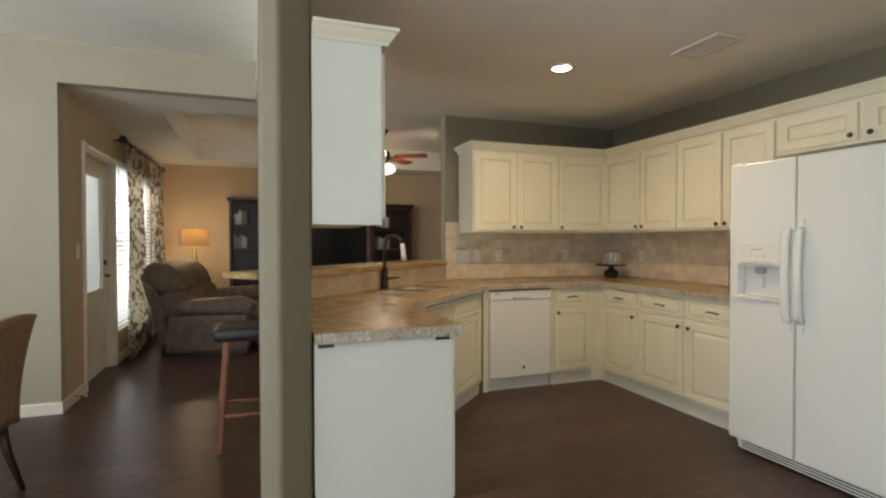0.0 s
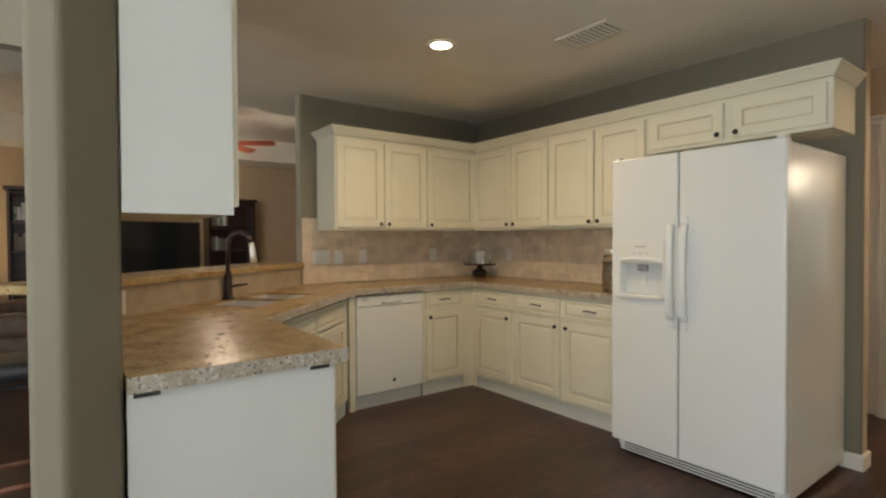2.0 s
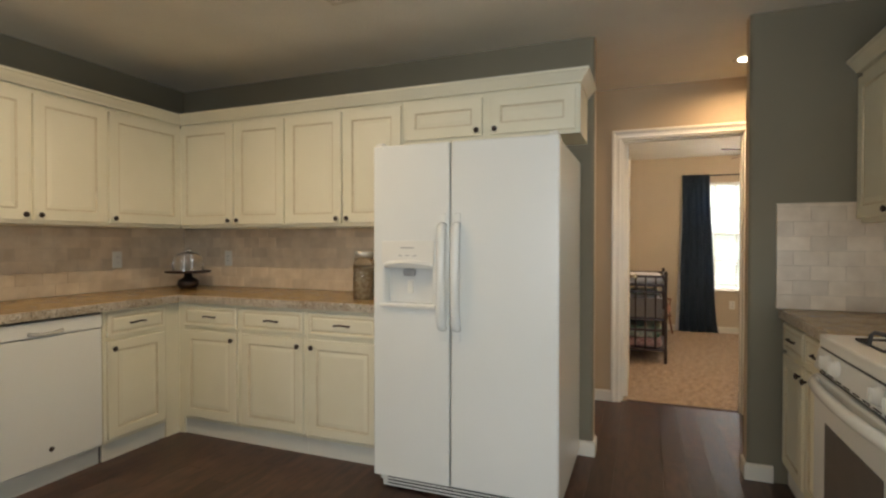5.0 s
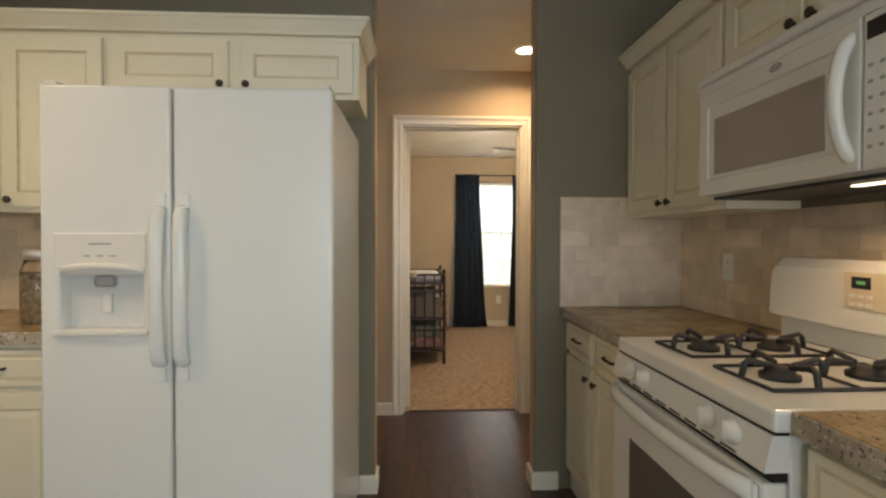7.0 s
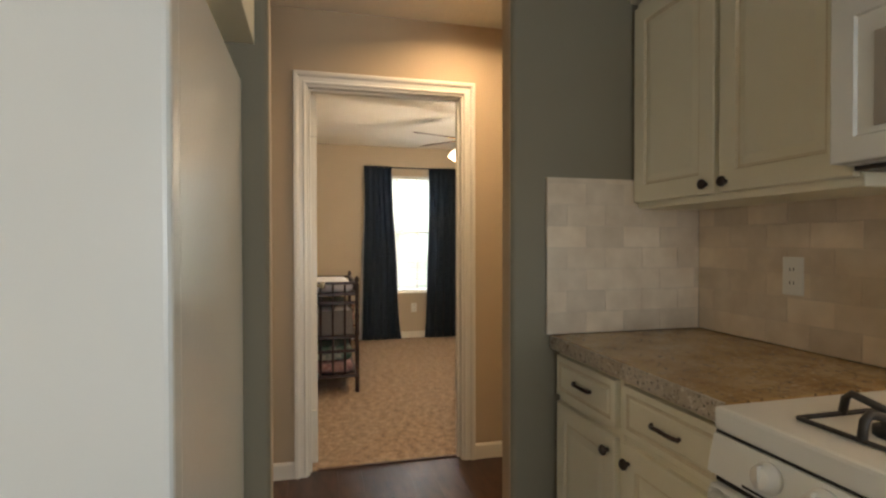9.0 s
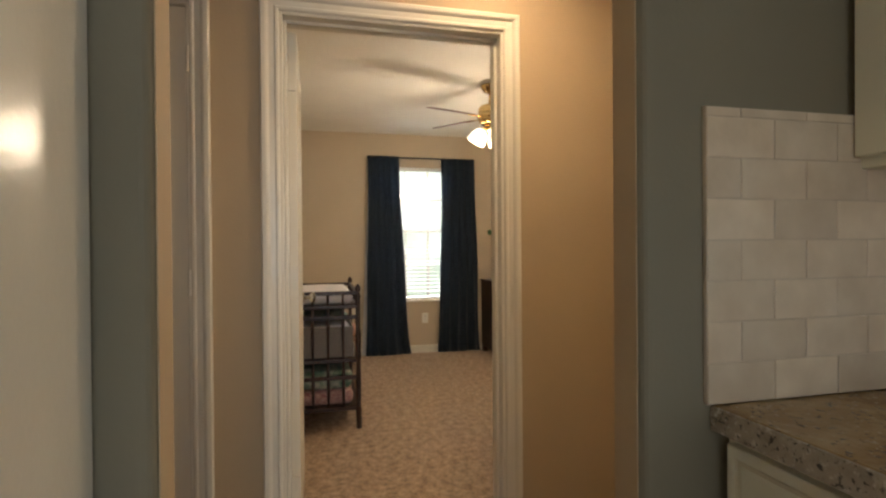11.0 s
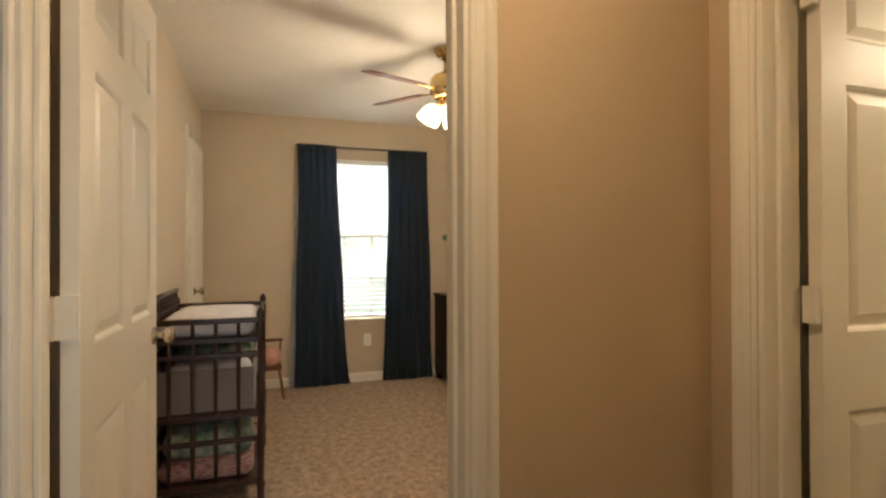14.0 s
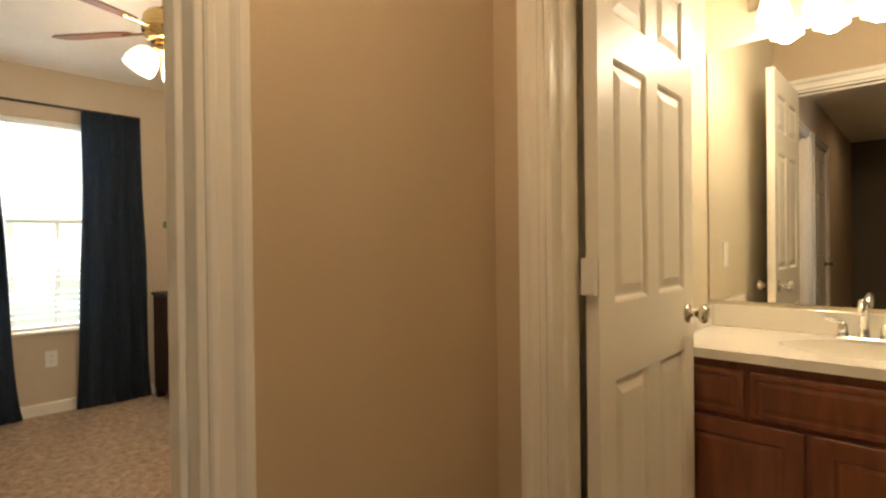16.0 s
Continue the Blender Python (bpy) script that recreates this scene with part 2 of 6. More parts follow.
def add_box(bm, x0, x1, y0, y1, z0, z1, bevel=0.0, seg=1):
    m = Matrix.Translation(((x0 + x1) / 2, (y0 + y1) / 2, (z0 + z1) / 2)) @ Matrix.Diagonal((abs(x1 - x0), abs(y1 - y0), abs(z1 - z0), 1))
    vs = bmesh.ops.create_cube(bm, size=1, matrix=m)["verts"]
    if bevel:
        es = list({e for v in vs for e in v.link_edges})
        bmesh.ops.bevel(bm, geom=es, offset=min(bevel, 0.45 * min(abs(x1 - x0), abs(y1 - y0), abs(z1 - z0))), segments=seg, affect="EDGES", profile=0.5)


def box(name, dims, mat, parent=None, bevel=0.0, seg=1, label=""):
    bm = bmesh.new()
    add_box(bm, *dims, bevel, seg)
    return part(name, bm, mat, parent, label, smooth=False)


def add_tube(bm, pts, r, sides=10, caps=True):
    """A round tube along a line of points; r is one radius or one for each point."""
    rs = r if isinstance(r, (list, tuple)) else [r] * len(pts)
    pts = [Vector(p) for p in pts]
    rings = []
    up = None
    for i, p in enumerate(pts):
        d = (pts[min(i + 1, len(pts) - 1)] - pts[max(i - 1, 0)]).normalized()
        if up is None:
            up = d.orthogonal().normalized()
        elif d.dot(last) < 0:
            d = -d
        last = d
        up = (up - d * up.dot(d)).normalized()
        side = d.cross(up)
        rings.append([bm.verts.new(p + rs[i] * (math.cos(a) * up + math.sin(a) * side)) for a in (2 * math.pi * k / sides for k in range(sides))])
    for a, b in zip(rings, rings[1:]):
        for k in range(sides):
            bm.faces.new((a[k], a[(k + 1) % sides], b[(k + 1) % sides], b[k]))
    if caps:
        bm.faces.new(rings[0][::-1])
        bm.faces.new(rings[-1])


def tube(name, pts, r, mat, parent=None, sides=10, label=""):
    bm = bmesh.new()
    add_tube(bm, pts, r, sides)
    return part(name, bm, mat, parent, label, smooth=True)


def lathe(name, profile, mat, parent=None, at=(0, 0, 0), sides=20, label="", smooth=True):
    """A turned body: profile is (radius, height) from below to above."""
    bm = bmesh.new()
    add_tube(bm, [(at[0], at[1], at[2] + z + i * 1e-5) for i, (r, z) in enumerate(profile)], [max(r, 1e-4) for r, z in profile], sides)
    return part(name, bm, mat, parent, label, smooth)


def prism(name, outline, z0, z1, mat, parent=None, bevel=0.0, label="", seg=2):
    bm = bmesh.new()
    vs = [bm.verts.new((x, y, z0)) for x, y in outline]
    f = bm.faces.new(vs)
    top = bmesh.ops.extrude_face_region(bm, geom=[f])["geom"]
    bmesh.ops.translate(bm, vec=(0, 0, z1 - z0), verts=[g for g in top if isinstance(g, bmesh.types.BMVert)])
    if bevel:
        es = [e for e in bm.edges if abs(e.verts[0].co.z - e.verts[1].co.z) < 1e-6]
        bmesh.ops.bevel(bm, geom=es, offset=bevel, segments=seg, affect="EDGES", profile=0.5)
    return part(name, bm, mat, parent, label)


def sweep(name, section, path, mat, parent=None, label=""):
    """A moulding: section is (out, up) points; path is (x, y) points walked with the room on the left-hand side reversed: out is to the right."""
    bm = bmesh.new()
    rings = []
    n = len(path)
    for i, (x, y, z) in enumerate(path):
        a = Vector(path[max(i - 1, 0)][:2])
        b = Vector((x, y))
        c = Vector(path[min(i + 1, n - 1)][:2])
        d1 = (b - a).normalized() if i else (c - b).normalized()
        d2 = (c - b).normalized() if i < n - 1 else d1
        n1, n2 = Vector((d1.y, -d1.x)), Vector((d2.y, -d2.x))
        mid = (n1 + n2).normalized()
        k = 1 / max(0.3, mid.dot(n1))
        rings.append([bm.verts.new((x + mid.x * o * k, y + mid.y * o * k, z + u)) for o, u in section])
    m = len(section)
    for a, b in zip(rings, rings[1:]):
        for k in range(m):
            bm.faces.new((a[k], a[(k + 1) % m], b[(k + 1) % m], b[k]))
    bm.faces.new(rings[0])
    bm.faces.new(rings[-1][::-1])
    return part(name, bm, mat, parent, label)


def add_panel_front(bm, x0, x1, z0, z1, y, thick, rail=0.055, groove=0.007, field=0.022, rise=0.005):
    """A framed door front in the plane y, which looks towards -y: a flat frame, a sunk bead and a raised field."""
    before = set(bm.faces)
    add_box(bm, x0, x1, y, y + thick, z0, z1)
    front = [f for f in bm.faces if f not in before and abs(f.calc_center_median().y - y) < 1e-5]
    for k, (width, depth) in enumerate(((0.003, 0.002), (rail, 0.0), (0.004, -groove), (0.007, 0.0), (field, rise))):
        ring = bmesh.ops.inset_region(bm, faces=front, thickness=width, depth=depth, use_even_offset=True)["faces"]
        if k in (2, 3):
            for f in ring:
                f.material_index = 1


def knob(parent, x, y, z, r=0.015, mat=None):
    """A round cabinet knob that stands out towards -y."""
    bm = bmesh.new()
    prof = ((0.006, 0.0), (0.006, 0.012), (r, 0.018), (r, 0.024), (r * 0.6, 0.029))
    add_tube(bm, [(x, y - d, z) for _, d in prof], [q for q, _ in prof], 12)
    return part("knob", bm, mat or BRONZE, parent, "dark bronze round knob" if mat is None else "", True)


def bow_handle(parent, x, y, z, w=0.10):
    pts = [(x + w * (k / 8 - 0.5), y - 0.024 * math.sin(math.pi * (0.08 + 0.84 * k / 8)), z - 0.004 * math.cos(2 * math.pi * k / 8)) for k in range(9)]
    return tube("handle", [(pts[0][0], y, z)] + pts + [(pts[-1][0], y, z)], 0.0055, BRONZE, parent, 8, "dark bronze bow handle")

# ---- lamps: windows' daylight and the fittings that are lit ----
lamp("dining_window_light", "AREA", look((-3.69, 0.1, 1.35), (0, 0.1, 5.8)), 185, DAY, size=4.8, size_y=1.9)
lamp("south_window_light", "AREA", look((-0.85, -3.59, 1.3), (-0.85, 0, 7.0)), 70, DAY, size=3.4, size_y=1.9)
lamp("bedroom_window_light", "AREA", look((9.75, 0.08, 3.1), (6.5, 0.08, 0.3)), 560, DAY, size=1.7, size_y=1.5)
lamp("living_window_light", "AREA", look((-1.13, 7.19, 1.25), (3, 7.19, 1.0)), 45, DAY, size=1.95, size_y=1.6)
CANS = [(2.32, 3.07), (4.67, 0.50), (4.56, 3.0)]
for x, y in CANS:
    lamp("can_bulb", "AREA", pose(x, y, 2.452), 12.5 if x < 4 else (8.0 if y < 1 else 1.8), WARM if x < 4 else AMBER, size=0.14, spread=168 if x < 4 else 158)
for x in (4.74, 4.59, 4.44, 4.29):
    lamp("vanity_bulb", "POINT", pose(x, -1.56, 2.04), 5.2, BULB, radius=0.045)
lamp("bedroom_fan_bulb", "POINT", pose(6.99, -0.15, 1.97), 36, BULB, radius=0.16)
lamp("table_lamp_bulb", "POINT", pose(-0.50, 8.45, 1.34), 8, WARM, radius=0.05)
lamp("living_fan_bulb", "POINT", pose(1.98, 6.9, 2.27), 20, BULB, radius=0.07)
lamp("hood_bulb", "SPOT", pose(2.62, 0.13, 1.376), 4.0, (1.0, 0.63, 0.33), spot=150, radius=0.03)

# ---- the setting ----
CH, DH, DCH = 2.465, 2.07, 2.77           # kitchen ceiling, door opening, dining ceiling
XF, YF = 3.93, 4.595                      # kitchen: wall behind the refrigerator, far wall
XH, XB, YS = 5.087, 8.89, -0.145          # hall's door wall, bedroom window wall, range wall


def structure(name, boxes, mat, label, category="wall"):
    bm = bmesh.new()
    for b in boxes:
        add_box(bm, *b)
    return tagged(part(name, bm, mat), label, category, kind="structure")


def bullnose(name, boxes, mat, label):
    bm = bmesh.new()
    for b in boxes:
        vs0 = set(bm.verts)
        add_box(bm, *b)
        es = [e for e in bm.edges if not (set(e.verts) & vs0) and abs(e.verts[0].co.z - e.verts[1].co.z) > 0.5]
        bmesh.ops.bevel(bm, geom=es, offset=0.018, segments=4, affect="EDGES", profile=0.5)
    return tagged(part(name, bm, mat), label, "wall", kind="structure")


# floors under the planks and the carpet
structure("floor", [(-3.7, 5.147, -3.6, 9.1, -0.06, -0.008)], SHADOWGAP, "dark underlay beneath the laminate planks", "floor")
structure("floor_bedroom", [(5.147, XB, -2.4, 1.44, -0.06, 0.004)], CARPET, "tan plush bedroom carpet", "carpet")
structure("floor_bathroom", [(3.2, 5.02, -1.69, -0.26, -0.0075, -0.003)], CONCRETE, "cream bathroom floor", "floor")
# Glowing sheets stand in for the daylit view outside.
structure("backdrop_bedroom", [(12.5, 12.6, -9, 9, -0.15, 7)], GARDEN, "self-glowing sheet coloured as a hazy garden beyond the bedroom window", "backdrop")
structure("backdrop_living", [(-3.3, -3.2, 4.9, 45, -0.15, 7)], GARDEN, "self-glowing sheet coloured as a hazy garden beyond the living room window", "backdrop")
structure("ground", [(-60, 80, -60, 80, -0.5, -0.15)], LAWN, "green lawn around the house", "ground")

# kitchen walls
bullnose("wall_refrigerator", [(XF, 4.035, 1.404, YF + 0.12, 0, CH)], GREY, "grey painted wall behind the refrigerator")
bullnose("wall_far", [(2.03, XF - 0.001, YF, YF + 0.12, 0, CH)], GREY, "grey painted far kitchen wall")
bullnose("wall_stub", [(XF, 4.035, YS - 0.1, 0.61, 0, CH)], GREY, "grey painted wall end beside the range counter")
structure("wall_range", [(1.5, 4.034, YS - 0.11, YS, 0, CH)], GREY, "grey painted wall behind the range")
bm = bmesh.new()
vs = [(0.36, 2.09), (0.43, 2.055), (0.56, 2.165), (0.56, 3.20), (0.36, 3.10)]
base = [bm.verts.new((x, y, 0)) for x, y in vs]
f = bm.faces.new(base)
up = bmesh.ops.extrude_face_region(bm, geom=[f])["geom"]
bmesh.ops.translate(bm, vec=(0, 0, CH), verts=[g for g in up if isinstance(g, bmesh.types.BMVert)])
bmesh.ops.bevel(bm, geom=[e for e in bm.edges if abs(e.verts[0].co.z - e.verts[1].co.z) > 0.5 and e.verts[0].co.y < 2.2], offset=0.015, segments=4, affect="EDGES", profile=0.5)
tagged(part("wall_pillar", bm, GREY), "grey painted wall end with rounded corners", "wall", kind="structure")

structure("wall_end_caps", [(XF + 0.016, 4.020, 0.6105, 0.6125, 0.09, CH), (XF + 0.016, 4.020, 1.4015, 1.4035, 0.09, CH)], TAN, "tan painted ends of the kitchen walls")
structure("wall_end_far", [(2.0275, 2.0295, YF + 0.014, YF + 0.106, 0.09, CH)], SAND, "pale sand painted end of the far kitchen wall")
# ceilings
structure("ceiling", [(0.36, XF + 0.11, -3.6, 5.25, CH, CH + 0.08), (4.04, XH + 0.06, -0.37, 5.25, CH, CH + 0.08), (-1.03, 0.36, YF + 0.12, 5.25, CH, CH + 0.08)], CEIL, "beige textured kitchen and hall ceiling", "ceiling")
structure("ceiling_dining", [(-3.7, 0.37, -3.6, YF, DCH, DCH + 0.08), (0.36, 0.48, -3.6, YF, CH + 0.081, DCH)], CEIL, "light textured dining ceiling", "ceiling")
structure("ceiling_living", [(-1.03, -0.45, 5.25, 8.95, CH, CH + 0.5), (-0.45, 5.0, 8.35, 8.95, CH, CH + 0.5), (-0.45, 5.0, 5.25, 8.35, 2.78, 2.86), (-0.45, 5.0, 5.17, 5.25, CH + 0.081, 2.86)], CEIL, "beige tray ceiling with a raised centre", "ceiling")
structure("ceiling_bedroom", [(5.15, XB + 0.1, -2.4, 1.54, CH, CH + 0.08)], CEIL, "light textured bedroom ceiling", "ceiling")
structure("ceiling_bathroom", [(3.2, 5.12, -1.79, -0.372, CH, CH + 0.08)], CEIL, "light textured bathroom ceiling", "ceiling")

# dining room
structure("wall_dining_north", [(-3.7, -1.03, YF, YF + 0.12, 0, DCH), (-1.03, 0.359, YF, YF + 0.12, CH, DCH)], SAND, "pale sand painted dining wall and header")
structure("wall_dining_west", [(-3.8, -3.7, -3.6, -2.4, 0, DCH), (-3.8, -3.7, 2.6, YF, 0, DCH), (-3.8, -3.7, -2.4, 2.6, 0, 0.35), (-3.8, -3.7, -2.4, 2.6, 2.3, DCH)], SAND, "pale sand dining wall with a wide window")
structure("wall_dining_south", [(-3.7, -2.6, -3.7, -3.6, 0, DCH), (0.9, 1.5, -3.7, -3.6, 0, DCH), (-2.6, 0.9, -3.7, -3.6, 2.3, DCH), (-2.6, 0.9, -3.7, -3.6, 0, 0.3)], SAND, "pale sand dining wall with a wide window")
structure("wall_dining_east", [(1.5, 1.6, -3.6, YS - 0.115, 0, CH)], SAND, "pale sand dining side wall")

# living room
structure("wall_living_west", [(-1.15, -1.03, YF + 0.12, 5.22, 0, CH), (-1.15, -1.03, 5.22, 6.15, DH, CH), (-1.15, -1.03, 6.15, 6.30, 0, CH), (-1.15, -1.03, 6.30, 8.20, 0, 0.35),
          (-1.15, -1.03, 6.30, 8.20, 2.15, CH), (-1.15, -1.03, 8.20, 8.95, 0, CH)], TAN, "tan painted living room wall")
structure("wall_living_north", [(-1.15, 5.1, 8.95, 9.07, 0, CH + 0.4)], TAN, "tan painted living room wall")
structure("wall_living_east", [(5.0, 5.1, 5.37, 8.95, 0, CH + 0.4), (2.46, 5.1, 5.25, 5.37, 0, CH)], TAN, "tan painted living room side wall")

# hall
structure("wall_hall_east", [(XH, 5.207, -0.37, 0.445, 0, CH), (XH, 5.207, 0.445, 1.305, DH, CH), (XH, 5.207, 1.305, 1.605, 0, CH), (XH, 5.207, 1.605, 2.365, DH, CH), (XH, 5.207, 2.365, 5.25, 0, CH)],
          TAN, "tan painted hall wall with two door openings")
structure("wall_hall_west", [(4.035, 4.039, 1.41, YF, 0, CH), (4.035, 4.039, -0.26, 0.585, 0, CH)], TAN, "tan painted hall side of the kitchen wall")
structure("wall_hall_end", [(4.04, XH, 4.6, 4.7, 0, CH)], GREY, "grey painted end of the hall")
structure("wall_hall_south", [(4.04, 4.26, -0.38, -0.26, 0, CH), (4.94, XH, -0.38, -0.26, 0, CH), (4.26, 4.94, -0.38, -0.26, DH, CH)], TAN, "tan painted hall wall with the bathroom doorway")
structure("wall_closet", [(5.21, 5.9, 1.545, 1.60, 0, CH), (5.21, 5.9, 2.4, 2.5, 0, CH), (5.9, 6.0, 1.545, 2.5, 0, CH)], TAN, "closet walls behind the hall door")

# bedroom
structure("wall_bedroom_north", [(5.207, XB + 0.1, 1.44, 1.54, 0, CH)], BEDTAN, "pale tan painted bedroom wall")
structure("wall_bedroom_south", [(5.207, XB + 0.1, -2.5, -2.4, 0, CH)], BEDTAN, "pale tan painted bedroom wall")
structure("wall_bedroom_west", [(5.147, 5.207, -2.4, -0.38, 0, CH)], BEDTAN, "pale tan painted bedroom wall")
structure("wall_bedroom_east", [(XB, XB + 0.12, 0.47, 1.44, 0, CH), (XB, XB + 0.12, -2.4, -0.32, 0, CH), (XB, XB + 0.12, -0.32, 0.47, 0, 0.60), (XB, XB + 0.12, -0.32, 0.47, 2.10, CH)], BEDTAN, "pale tan painted bedroom wall with a window")

# bathroom
structure("wall_bathroom_east", [(5.02, 5.12, -1.79, -0.38, 0, CH)], BATHPAINT, "cream bathroom side wall")
structure("wall_bathroom_south", [(3.2, 5.02, -1.79, -1.69, 0, CH)], BATHPAINT, "cream bathroom mirror wall")
structure("wall_bathroom_west", [(3.1, 3.2, -1.79, -0.38, 0, CH)], BATHPAINT, "cream bathroom end wall")
structure("wall_bathroom_north", [(3.2, 4.035, -0.38, -0.262, 0, CH)], BATHPAINT, "cream bathroom wall beside the doorway")

# skirting
BASE_SECTION = ((0.0, 0.0), (0.013, 0.0), (0.013, 0.075), (0.008, 0.085), (0.0, 0.088))
BASES = [
    [(2.14, YF + 0.121, 0), (2.029, YF + 0.121, 0), (2.029, YF, 0)],
    [(XF - 0.001, 1.55, 0), (XF - 0.001, 1.403, 0), (4.04, 1.403, 0), (4.04, 1.6, 0)],
    [(4.04, -0.26, 0), (4.04, 0.611, 0), (XF - 0.001, 0.611, 0), (XF - 0.001, 0.49, 0)],
    [(-3.69, YF - 0.001, 0), (-1.03, YF - 0.001, 0), (-1.029, 5.16, 0)],
    [(-1.029, 6.22, 0), (-1.029, 8.949, 0), (4.99, 8.949, 0)],
    [(XH - 0.001, 4.59, 0), (XH - 0.001, 2.43, 0)],
    [(XH - 0.001, 1.54, 0), (XH - 0.001, 1.371, 0)],
    [(XH - 0.001, 0.378, 0), (XH - 0.001, -0.259, 0), (5.005, -0.259, 0)],
    [(4.04, 4.599, 0), (XH - 0.001, 4.599, 0)],
    [(5.3, 1.439, 0), (XB - 0.001, 1.439, 0), (XB - 0.001, -2.39, 0)],
]
for run in BASES:
    tagged(sweep("baseboard", BASE_SECTION, run, TRIM), "cream painted baseboard along the wall", "baseboard", kind="structure")


def casing(name, m, w, h, depth, both=True):
    """Door casing and lining for an opening: local x across, the wall from y = 0 (front) to y = depth."""
    e = thing(name, m, "cream painted door casing with a moulded profile", "door frame", kind="structure")
    for y0, s in ((0.0, -1),) + (((depth, 1),) if both else ()):
        prof = ((0.0, 0.009), (0.004, 0.013), (0.012, 0.014), (0.017, 0.010), (0.036, 0.012), (0.043, 0.019), (0.049, 0.022), (0.061, 0.022), (0.066, 0.018))
        bm = bmesh.new()
        loops = []
        for d, o in ((0.0, 0.0),) + prof + ((0.066, 0.0),):
            loops.append([bm.verts.new(v) for v in ((-d, y0 + s * o, 0), (-d, y0 + s * o, h + d), (w + d, y0 + s * o, h + d), (w + d, y0 + s * o, 0))])
        for a, b in zip(loops, loops[1:]):
            for k in range(3):
                bm.faces.new((a[k], a[k + 1], b[k + 1], b[k]))
        part("casing", bm, TRIM, e)
    for nm, dims in (("jamb", (-0.004, 0.012, -0.002, depth + 0.002, 0, h)), ("jamb", (w - 0.012, w + 0.004, -0.002, depth + 0.002, 0, h)), ("head_jamb", (0.012, w - 0.012, -0.002, depth + 0.002, h - 0.012, h + 0.004))):
        box(nm, dims, TRIM, e, 0.002)
    for nm, dims in (("door_stop", (0.012, 0.024, depth * 0.35, depth * 0.65, 0, h - 0.012)), ("door_stop", (w - 0.024, w - 0.012, depth * 0.35, depth * 0.65, 0, h - 0.012)),
                     ("door_stop", (0.024, w - 0.024, depth * 0.35, depth * 0.65, h - 0.024, h - 0.012))):
        box(nm, dims, TRIM, e, 0.002)
    return e


casing("door_frame_1", pose(XH, 1.305, 0, rz=-90), 0.86, DH, 0.12)
bath_frame = casing("door_frame_3", pose(4.94, -0.26, 0, rz=180), 0.68, DH, 0.12)
# Added strip closes the view through the hinge gap, which would look black.
box("gap_backing", (0.0122, 0.0235, 0.158, 0.164, 0, DH - 0.014), TRIM, bath_frame)
casing("door_frame_2", pose(XH, 2.365, 0, rz=-90), 0.76, DH, 0.12, False)
casing("door_frame_4", pose(-1.03, 5.22, 0, rz=90), 0.93, DH, 0.12, False)


def panel_door(name, m, w, h, label, knob_x, hinge_x, mat=DOORW, sides=(-1, 1), handle=True, category="door"):
    """A six-panel door: local x across from 0 to w, faces at y = 0 (looking to -y) and y = 0.035."""
    e = thing(name, m, label, category)
    t = 0.035
    cut = 0.0095
    bm = bmesh.new()
    add_box(bm, 0, w, cut, t - cut, 0, h)
    st, mid = 0.096 * w / 0.76, 0.092 * w / 0.76
    xs = ((st, w / 2 - mid / 2), (w / 2 + mid / 2, w - st))
    zs = ((0.23, 0.815), (1.01, 1.625), (1.735, h - 0.115))
    # raised frame round the six sunk panels, on both faces
    for y0, y1 in ((0.0, cut), (t - cut, t)):
        add_box(bm, 0, st, y0, y1, 0, h)
        add_box(bm, w - st, w, y0, y1, 0, h)
        for z0, z1 in zs:
            add_box(bm, w / 2 - mid / 2, w / 2 + mid / 2, y0, y1, z0, z1)
        for z0, z1 in ((0, zs[0][0]), (zs[0][1], zs[1][0]), (zs[1][1], zs[2][0]), (zs[2][1], h)):
            add_box(bm, st, w - st, y0, y1, z0, z1)
    part("leaf", bm, mat, e)
    for z0, z1 in zs:
        for x0, x1 in xs:
            bm = bmesh.new()
            for s, y in ((-1, 0.0), (1, t)):
                vs = []
                for ins, o in ((0.0, 0.0005), (0.006, 0.003), (0.013, 0.0088), (0.019, 0.0088), (0.043, 0.002), (0.050, 0.002)):
                    vs.append([bm.verts.new(v) for v in ((x0 + ins, y - s * o, z0 + ins), (x1 - ins, y - s * o, z0 + ins), (x1 - ins, y - s * o, z1 - ins), (x0 + ins, y - s * o, z1 - ins))])
                for a, b in zip(vs, vs[1:]):
                    for k in range(4):
                        bm.faces.new((a[k], a[(k + 1) % 4], b[(k + 1) % 4], b[k]))
                bm.faces.new(vs[-1])
            part("panel", bm, mat, e)
    if handle:
        bm = bmesh.new()
        for s, y in ((-1, 0.0), (1, t)):
            prof = ((0.030, 0.0), (0.030, 0.006), (0.011, 0.010), (0.011, 0.032), (0.024, 0.040), (0.029, 0.052), (0.024, 0.064), (0.008, 0.068))
            add_tube(bm, [(knob_x, y + s * d, 0.93) for _, d in prof], [r for r, _ in prof], 16)
        part("door_knob", bm, NICKEL, e, "satin nickel door knob", True)
    return e


def hinge(parent, x, y, z, leaf_y, leaf_x):
    bm = bmesh.new()
    add_tube(bm, [(x, y, z - 0.045), (x, y, z + 0.045)], 0.006, 8)
    add_box(bm, min(x, leaf_x), max(x, leaf_x) + 0.001, min(y, leaf_y) - 0.001, max(y, leaf_y) + 0.001, z - 0.045, z + 0.045)
    return part("hinge", bm, TRIM, parent, "painted butt hinge")

# ---- kitchen ----
CT, CB = 0.915, 0.875                     # worktop, its underside


